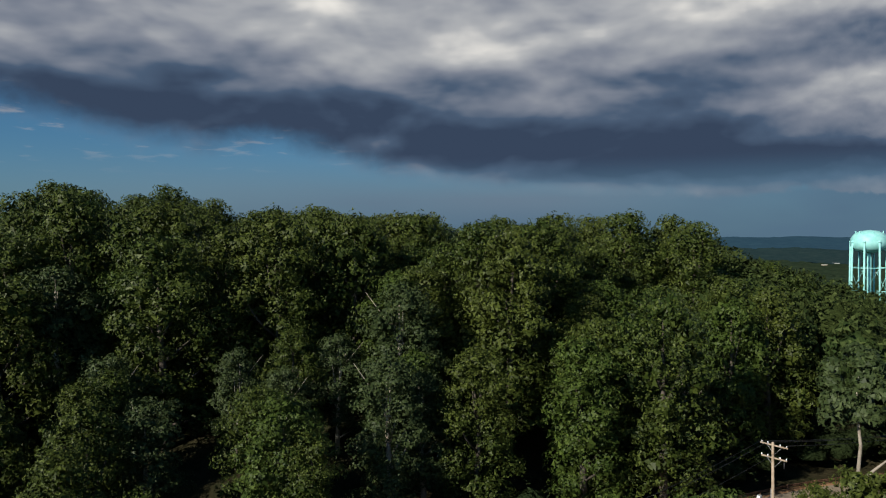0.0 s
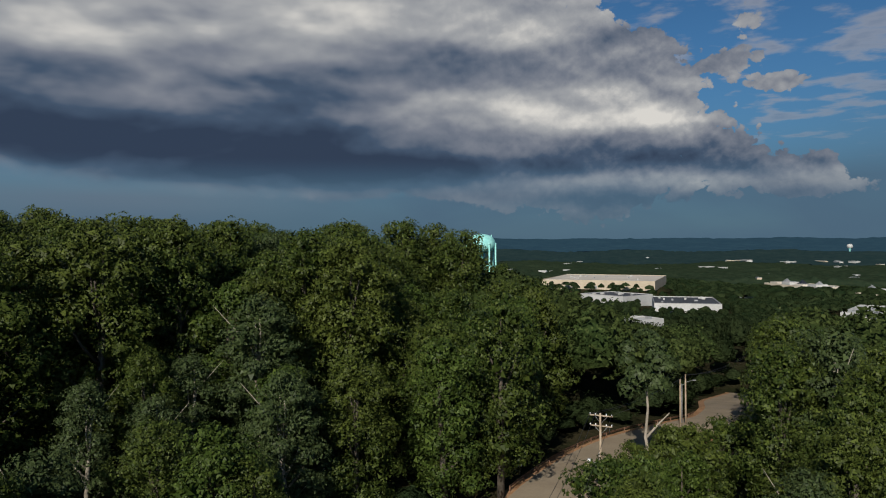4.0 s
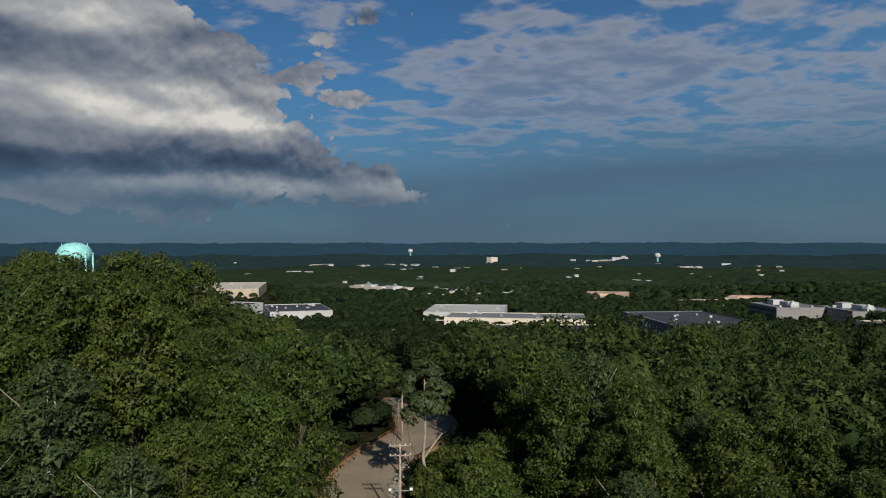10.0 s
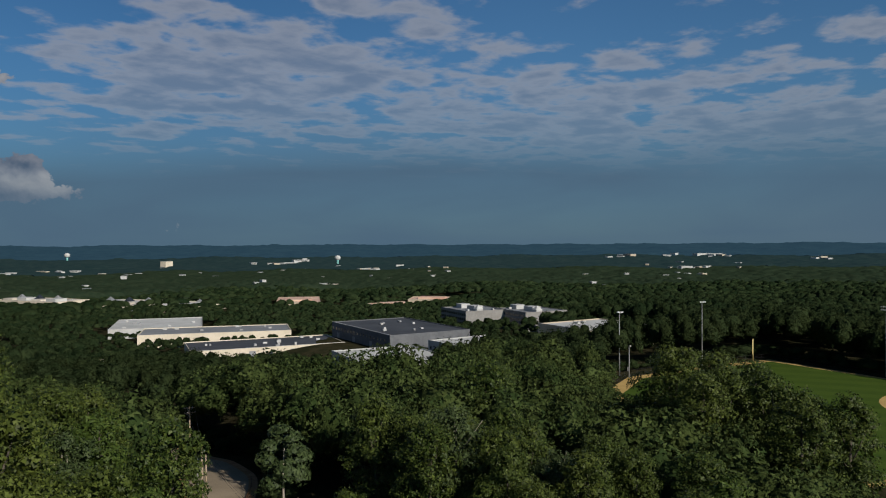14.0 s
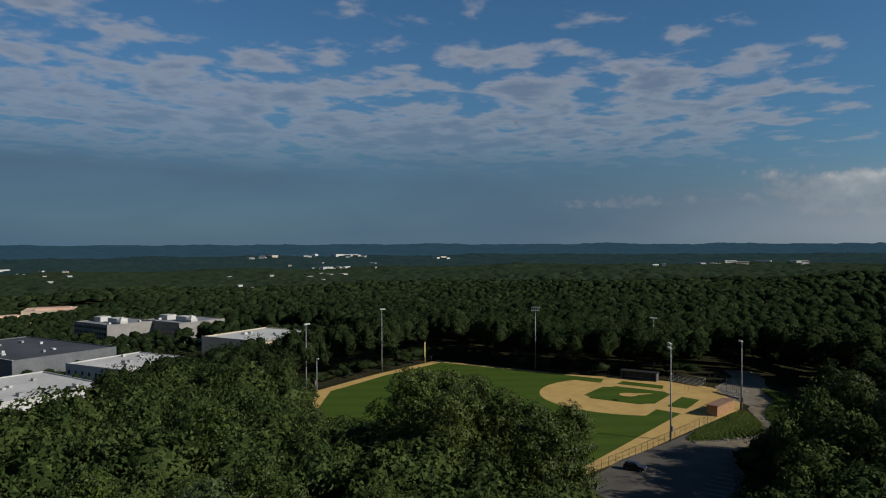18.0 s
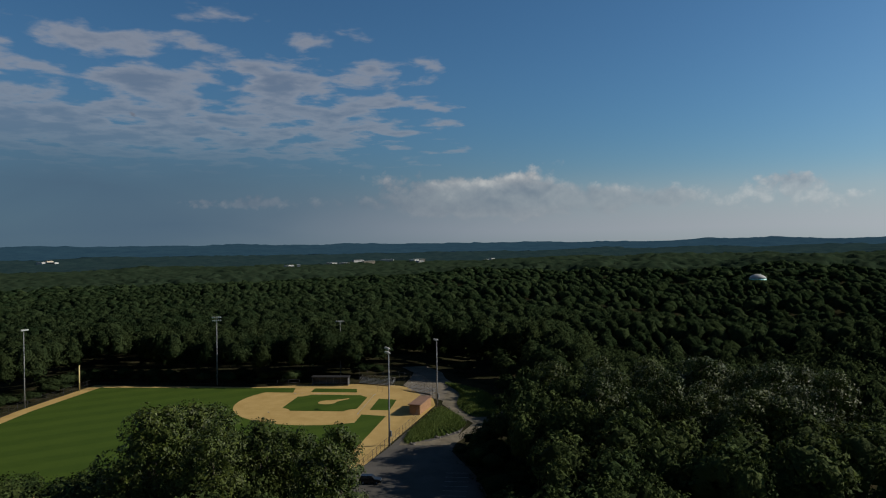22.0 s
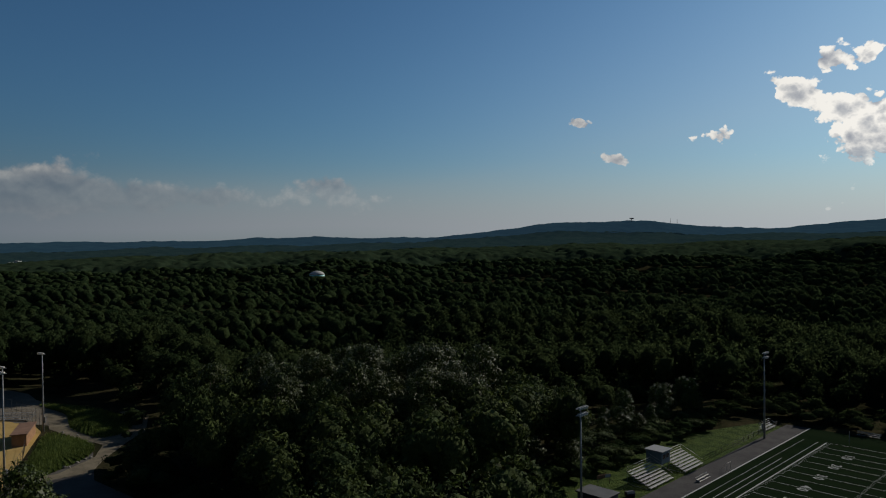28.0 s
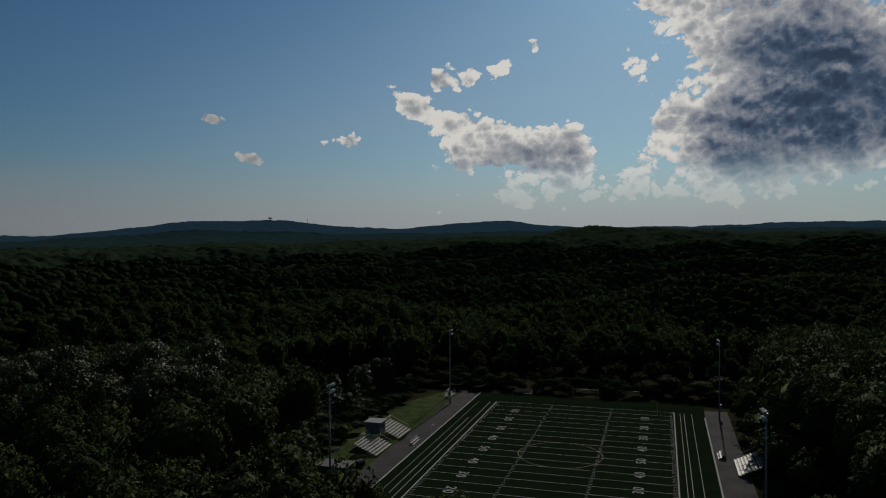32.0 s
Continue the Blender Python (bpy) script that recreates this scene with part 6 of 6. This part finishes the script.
g = thing("side_goal", "small pale lacrosse goal by the sideline", "goal", pose(-7.9, 8.5, 0.03, 0, 0, 90))
part("goal_frame", tubed([(0, 0, 0), (0, 0, 1.8), (1.8, 0, 1.8), (1.8, 0, 0)], 0.05, 8), ALU, g)
part("stay", tubed([(0, 0, 1.8), (0.9, 1.8, 0.05), (1.8, 0, 1.8)], 0.03, 6), ALU, g)
for x, y in ((4.4, 47.5), (44.5, 41.5)):
    pl = thing("corner_marker", "thin pale upright marker post at the end of the field", "post", pose(x, y, 0.02))
    part("post", tubed([(0, 0, 0), (0, 0, 3.2)], 0.05, 6), LINE, pl)
shed = thing("equipment_shed", "dark timber equipment shed with a blue-grey door", "shed", pose(-19.5, -29.0, 0))
part("wall", boxed(0, 6.0, 0, 4.2, 0, 2.6, bevel=0.03), DARK_WALL, shed)
part("roof", boxed(-0.3, 6.3, -0.3, 4.5, 2.604, 2.85, bevel=0.04), BLACK_ROOF, shed)
part("door", boxed(6.002, 6.05, 0.6, 2.4, 0.05, 2.2), SKY_TILE, shed)
cart = thing("line_cart", "small dark wheeled cart beside the walkway", "cart", pose(-14.8, -18.5, 0, 0, 0, 60))
part("tub", boxed(-0.9, 0.9, -0.5, 0.5, 0.35, 1.1, bevel=0.06), DARK, cart)
part("panel", boxed(-0.8, 0.8, -0.53, -0.505, 0.8, 1.3), LINE, cart)
for xx in (-0.6, 0.6):
    part("wheel", tubed([(xx, -0.6, 0.25), (xx, 0.6, 0.25)], 0.25, 10), TYRE, cart)
slide = thing("board_stand", "red and white board propped by the grass bank", "board", pose(-22.5, -18.0, 0.2, 0, 0, 70))
part("board", boxed(0, 3.4, 0, 0.08, 1.3, 2.0, bevel=0.02), RUST, slide)
part("white_end", boxed(2.0, 3.4, -0.01, -0.005, 1.35, 1.95), LINE, slide)
for xx in (0.3, 3.1):
    part("leg", tubed([(xx, 0.04, 0), (xx, 0.04, 1.35)], 0.05, 6), WOOD_POLE, slide)
field_fence([(-14.6, 12), (-14.6, 54)], 1.2, "low dark fence along the walkway", 3.0)
bleachers(-14.2, 45.5, 90, 6.5, 3, "small dark low bleachers at the far end of the walkway", STEEL)
for ob in set(bpy.data.objects) - _before:
    if ob.parent is None:
        ob.location.y += MIDFIELD_Y
# young trees on the bank
for i in range(26):
    x, y = -30 - _rg.uniform(0, 18) + 0, -29 + i * 3.6 + _rg.normal(0, 1.5)
    k = 5 if _rg.random() < 0.7 else 6
    s = _rg.uniform(0.45, 0.85)
    keep_scale = first[k].scale.copy()
    first[k].scale = (1, 1, 1)
    copy_thing(first[k], up(x, y, -0.1, _rg.uniform(0, 360)) @ Matrix.Diagonal((s, s, s, 1)))
    first[k].scale = keep_scale

# ---- the town ----
STYLE = {
    "white_hall": (WHITE_WALL, WHITE_ROOF, "long white warehouse with a pale flat roof", 6),
    "long_hall": (CREAM_WALL, GREY_ROOF, "long cream warehouse with a light grey roof", 8),
    "black_hall": (CREAM_WALL, BLACK_ROOF, "low cream warehouse with a black roof and skylights", 12),
    "grey_hall": (GREY_WALL, BLACK_ROOF, "large grey warehouse with a dark flat roof", 9),
    "near_hall": (WHITE_WALL, WHITE_ROOF, "white flat-roofed industrial building among trees", 5),
    "office": (OFFICE_WALL, GREY_ROOF, "four-storey grey office block with white roof houses", 3),
    "beige_hall": (TAN_WALL, WHITE_ROOF, "plain beige block with a white roof behind trees", 4),
    "dark_hall": (WHITE_WALL, BLACK_ROOF, "pale building with a dark flat roof and vents", 9),
    "big_hall": (TAN_WALL, TAN_ROOF, "very large tan warehouse with a pale flat roof", 10),
    "small_hall": (WHITE_WALL, WHITE_ROOF, "small white flat-roofed building among trees", 2),
    "red_hall": (TAN_WALL, RED_ROOF, "low building with a pinkish tan roof", 5),
    "mall": (CREAM_WALL, TAN_ROOF, "sprawling shopping centre with glass roof pyramids", 6),
}
WALLS = random.Random(3)


def hall(kind, x0, y0, x1, y1, depth, roof, tall):
    """A flat-roofed building: walls, parapet, roof, windows, doors and roof units."""
    wall_m, roof_m, label, units = STYLE[kind]
    f = Vector((x1 - x0, y1 - y0))
    L = f.length
    n = Vector((-f.y, f.x)).normalized()
    mid = Vector(((x0 + x1) / 2, (y0 + y1) / 2))
    if n.dot(mid - Vector(MID)) < 0:
        x0, y0, x1, y1 = x1, y1, x0, y0
        f = -f
    ang = math.degrees(math.atan2(f.y, f.x))
    base = min(roof - tall, float(ground(mid.x, mid.y)) - 1.0) - roof
    b = thing("office_building" if kind == "office" else "warehouse", label, "building", pose(x0, y0, roof, 0, 0, ang), "town buildings")
    t = 0.4
    part("wall", boxed(0, L, 0, t, base, 0.6), wall_m, b)
    part("wall", boxed(0, L, depth - t, depth, base, 0.6), wall_m, b)
    part("wall", boxed(0, t, t + 0.003, depth - t - 0.003, base, 0.6), wall_m, b)
    part("wall", boxed(L - t, L, t + 0.003, depth - t - 0.003, base, 0.6), wall_m, b)
    part("roof", boxed(t + 0.003, L - t - 0.003, t + 0.003, depth - t - 0.003, -0.5, 0.05), roof_m, b)
    part("parapet_cap", boxed(-0.15, L + 0.15, -0.15, t + 0.1, 0.604, 0.78), WHITE_WALL if kind != "office" else GREY_WALL, b)
    unit = None
    for i in range(units):
        ux, uy = WALLS.uniform(0.08, 0.88) * L, WALLS.uniform(0.12, 0.85) * depth
        sx, sy, sz = WALLS.uniform(1.2, 3.4), WALLS.uniform(1.2, 2.6), WALLS.uniform(0.8, 1.8)
        part("roof_unit", boxed(ux, ux + sx, uy, uy + sy, 0.054, sz, bevel=0.08), WHITE_WALL if i % 3 else STEEL, b)
    if kind == "office":
        for k in range(3):
            z = -1.2 - k * 3.6
            pane = boxed(0, 2.3, -0.05, 0.0, z - 2.0, z)
            me = bpy.data.meshes.new("window")
            pane.to_mesh(me)
            pane.free()
            me.materials.append(WINDOW)
            for i in range(int(L / 3.2)):
                part("window", me, None, b, "", pose(0.6 + i * 3.2, -0.003, 0))
            for i in range(int(depth / 3.2)):
                part("window", me, None, b, "", pose(-0.003, depth - 0.5 - i * 3.2, 0, 0, 0, -90))
        for i, (fx, w) in enumerate(((0.12, 9), (0.55, 12))):
            part("roof_house", boxed(L * fx, L * fx + w, depth * 0.3, depth * 0.3 + 8, 0.06, 3.6, bevel=0.1), WHITE_WALL, b)
        bm = bmesh.new()
        bmesh.ops.create_cone(bm, cap_ends=True, segments=4, radius1=4.2, radius2=0.1, depth=3.2)
        part("roof_pyramid", bm, WHITE_ROOF, b, "", pose(L * 0.9, depth * 0.35, 3.4, 0, 0, 45))
        part("pyramid_base", boxed(L * 0.9 - 2.8, L * 0.9 + 2.8, depth * 0.35 - 2.8, depth * 0.35 + 2.8, 0.06, 1.8), WHITE_WALL, b)
    elif kind == "mall":
        for i in range(3):
            bm = bmesh.new()
            bmesh.ops.create_cone(bm, cap_ends=True, segments=4, radius1=11, radius2=0.3, depth=9)
            part("roof_pyramid", bm, GREY_ROOF if i != 1 else WINDOW, b, "", pose(L * (0.2 + 0.3 * i), depth * 0.4, 4.6, 0, 0, 45))
        for i in range(4):
            part("roof_block", boxed(L * 0.05 + i * L * 0.24, L * 0.05 + i * L * 0.24 + L * 0.15, depth * 0.1, depth * 0.45, 0.06, 2.5 + i % 2 * 2), WHITE_WALL if i % 2 else TAN_ROOF, b)
    elif kind == "red_hall":
        part("roof_block", boxed(L * 0.2, L * 0.8, depth * 0.2, depth * 0.7, 0.06, 2.6, bevel=0.2), RED_ROOF, b)
    else:
        if kind in ("grey_hall", "near_hall"):
            for i in range(max(2, int(L / 5))):
                part("window", boxed(2 + i * 5, 2 + i * 5 + 1.4, -0.04, -0.003, -4.4, -2.4), WINDOW, b)
        for i in range(max(1, int(L / 26))):
            part("loading_door", boxed(9 + i * 26, 13 + i * 26, -0.06, -0.003, base + 1.0, base + 4.6), STEEL, b)
    return b


for row in PLAN:
    hall(*row)


def far_top(x, y):
    r = math.hypot(x - MID[0], y - MID[1])
    if r < 1330:
        return float(ground(x, y))
    return float(canopy(np.array(x), np.array(y), np.array(r)))


def far_building(x, y, wide, deep, tall, wall_m, roof_m, label, turn):
    z = float(ground(x, y))
    top = far_top(x, y) - z + tall
    b = thing("town_building", label, "building", pose(x, y, z, 0, 0, turn), "distant town buildings")
    part("wall", boxed(-wide / 2, wide / 2, -deep / 2, deep / 2, -1, top), wall_m, b)
    part("roof", boxed(-wide / 2 - 0.4, wide / 2 + 0.4, -deep / 2 - 0.4, deep / 2 + 0.4, top + 0.004, top + 0.7), roof_m, b)
    me_w = boxed(-wide * 0.42, wide * 0.42, -deep / 2 - 0.06, -deep / 2 - 0.003, top - tall * 0.7, top - tall * 0.35)
    part("window_band", me_w, WINDOW, b)


spots = [(-2069, -158), (-2418, -22), (-2363, 84), (-2348, 223), (-2348, 495), (-2769, -1951), (-3050, -1875), (-3151, -1684), (-3035, -1186), (-1697, -1014), (-616, -2672), (-462, -2605), (-653, -2244), (-213, -1533),
         (-282, -2635), (-1488, -2858), (-1657, -2876), (-633, -1388), (-738, -1328), (-1493, -2143), (-337, -2729), (-200, -2343), (-1422, -2064), (-530, -2287), (-609, -2052), (-2836, -1994), (-3041, -1638), (-2034, -1191)]
TOWN = random.Random(8)
for cx, cy in spots:
    r = math.hypot(cx - MID[0], cy - MID[1])
    for k in range(TOWN.randint(2, 4)):
        s = r / 2400
        x, y = cx + TOWN.uniform(-45, 45) * s, cy + TOWN.uniform(-45, 45) * s
        white = TOWN.random() < 0.75
        far_building(x, y, TOWN.uniform(14, 55) * s, TOWN.uniform(10, 22) * s, TOWN.uniform(2, 5.5) * s, WHITE_WALL if white else TAN_WALL, WHITE_ROOF if white else TAN_ROOF,
                     "pale flat-roofed building among trees in the far town" if white else "tan flat-roofed building among trees in the far town", TOWN.uniform(0, 360))
for k in range(110):
    az, rr = TOWN.uniform(-196, -112), 950 + 1900 * TOWN.random() ** 1.3
    x, y = polar(az, rr)
    far_building(x, y, TOWN.uniform(7, 18) * rr / 1500, TOWN.uniform(8, 12), TOWN.uniform(0.8, 2.6), WHITE_WALL if k % 4 else TAN_WALL, WHITE_ROOF if k % 3 else GREY_ROOF, "small pale house showing among the trees", TOWN.uniform(0, 360))
tx, ty = -1034, -2851
far_building(tx, ty, 38, 26, 19, CREAM_WALL, TAN_ROOF, "tall cream apartment block rising over the far woods", 25)

# water towers and masts


def water_tower(x, y, base, tall, radius, label, paint):
    """A round tank on legs with a central riser, bracing and a rail walk."""
    w = thing("water_tower", label, "water tower", pose(x, y, base), "water towers")
    prof = [(0.02, 1.0), (0.45, 0.93), (0.8, 0.72), (0.97, 0.42), (1.0, 0.1), (0.97, -0.12), (0.8, -0.36), (0.5, -0.52), (0.16, -0.6)]
    bm = bmesh.new()
    zc = tall - radius * 0.85
    rings = [[bm.verts.new((radius * a * math.cos(2 * math.pi * k / 32), radius * a * math.sin(2 * math.pi * k / 32), zc + radius * 0.85 * b)) for k in range(32)] for a, b in prof]
    for p, q in zip(rings, rings[1:]):
        for k in range(32):
            bm.faces.new((p[k], q[k], q[(k + 1) % 32], p[(k + 1) % 32])).smooth = True
    bm.faces.new(rings[0])
    bm.faces.new(rings[-1][::-1])
    part("tank", bm, paint, w)
    part("riser", tubed([(0, 0, 0), (0, 0, zc - radius * 0.45)], radius * 0.12, 12), paint, w)
    for k in range(8):
        a = math.pi * k / 4
        c, s = math.cos(a), math.sin(a)
        leg = part("leg", tubed([(radius * 1.06 * c, radius * 1.06 * s, 0), (radius * 1.0 * c, radius * 1.0 * s, zc + radius * 0.12)], radius * 0.055, 10), paint, w)
        part("leg_cap", tubed([(radius * 1.0 * c, radius * 1.0 * s, zc + radius * 0.1), (radius * 1.0 * c, radius * 1.0 * s, zc + radius * 0.2)], radius * 0.075, 10), paint, leg)
        c2, s2 = math.cos(a + math.pi / 4), math.sin(a + math.pi / 4)
        for z in (0.35, 0.68):
            part("strut", tubed([(radius * 1.03 * c, radius * 1.03 * s, zc * z), (radius * 1.03 * c2, radius * 1.03 * s2, zc * z)], radius * 0.022, 6), paint, w)
        part("brace", tubed([(radius * 1.03 * c, radius * 1.03 * s, zc * 0.35), (radius * 1.03 * c2, radius * 1.03 * s2, zc * 0.68)], radius * 0.01, 5), paint, w)
    for k in range(6):
        a = math.pi * k / 3
        part("antenna", boxed(-0.3, 0.3, -0.15, 0.15, 0, radius * 0.16), paint, w, "", pose(radius * 0.72 * math.cos(a), radius * 0.72 * math.sin(a), zc + radius * 0.62))


water_tower(162.8, -650, -22, 61.7, 12.0, "aqua-painted round water tower on eight legs", AQUA)
for x, y, top_, rad, label in ((-1619, -2544, 13, 12, "distant white and blue water tower above the trees"), (-868, -3536, 12, 12, "far white water tower near the horizon")):
    w = thing("water_tower", label, "water tower", pose(x, y, far_top(x, y)), "water towers")
    part("stem", tubed([(0, 0, -10), (0, 0, top_), (0, 0, top_ + 4)], [4.5, 4.0, 7], 16), AQUA, w)
    part("tank", tubed([(0, 0, top_ + 3), (0, 0, top_ + 8), (0, 0, top_ + 16), (0, 0, top_ + 21), (0, 0, top_ + 23)], [7, rad, rad, rad * 0.7, 1], 20), WHITE_WALL, w)
tank = thing("storage_tank", "pale domed water tank standing in the woods", "water tank", pose(-787.4, 453.3, -18.6))
part("shell", tubed([(0, 0, -1), (0, 0, 19.5)], 10.5, 28), AQUA, tank)
part("dome", tubed([(0, 0, 19.504), (0, 0, 21.5), (0, 0, 23.5), (0, 0, 24.7), (0, 0, 25.1)], [10.8, 9.6, 6.8, 3.2, 0.4], 28), WHITE_WALL, tank)
hx, hy = -1920, 3211
ht = thing("lookout_tower", "dark lookout tower on the far hilltop", "tower", pose(hx, hy, far_top(hx, hy) - 2))
part("stem", tubed([(0, 0, 0), (0, 0, 16)], 2.2, 8), DARK, ht)
part("cabin", boxed(-8, 8, -8, 8, 14, 20, bevel=0.5), DARK, ht)
for x, y in ((-1798, 3392), (-1768, 3408)):
    m_ = thing("radio_mast", "thin radio mast on the far hill", "mast", pose(x, y, far_top(x, y) - 2))
    part("mast", tubed([(0, 0, 0), (0, 0, 26)], [1.0, 0.5], 5), DARK, m_)
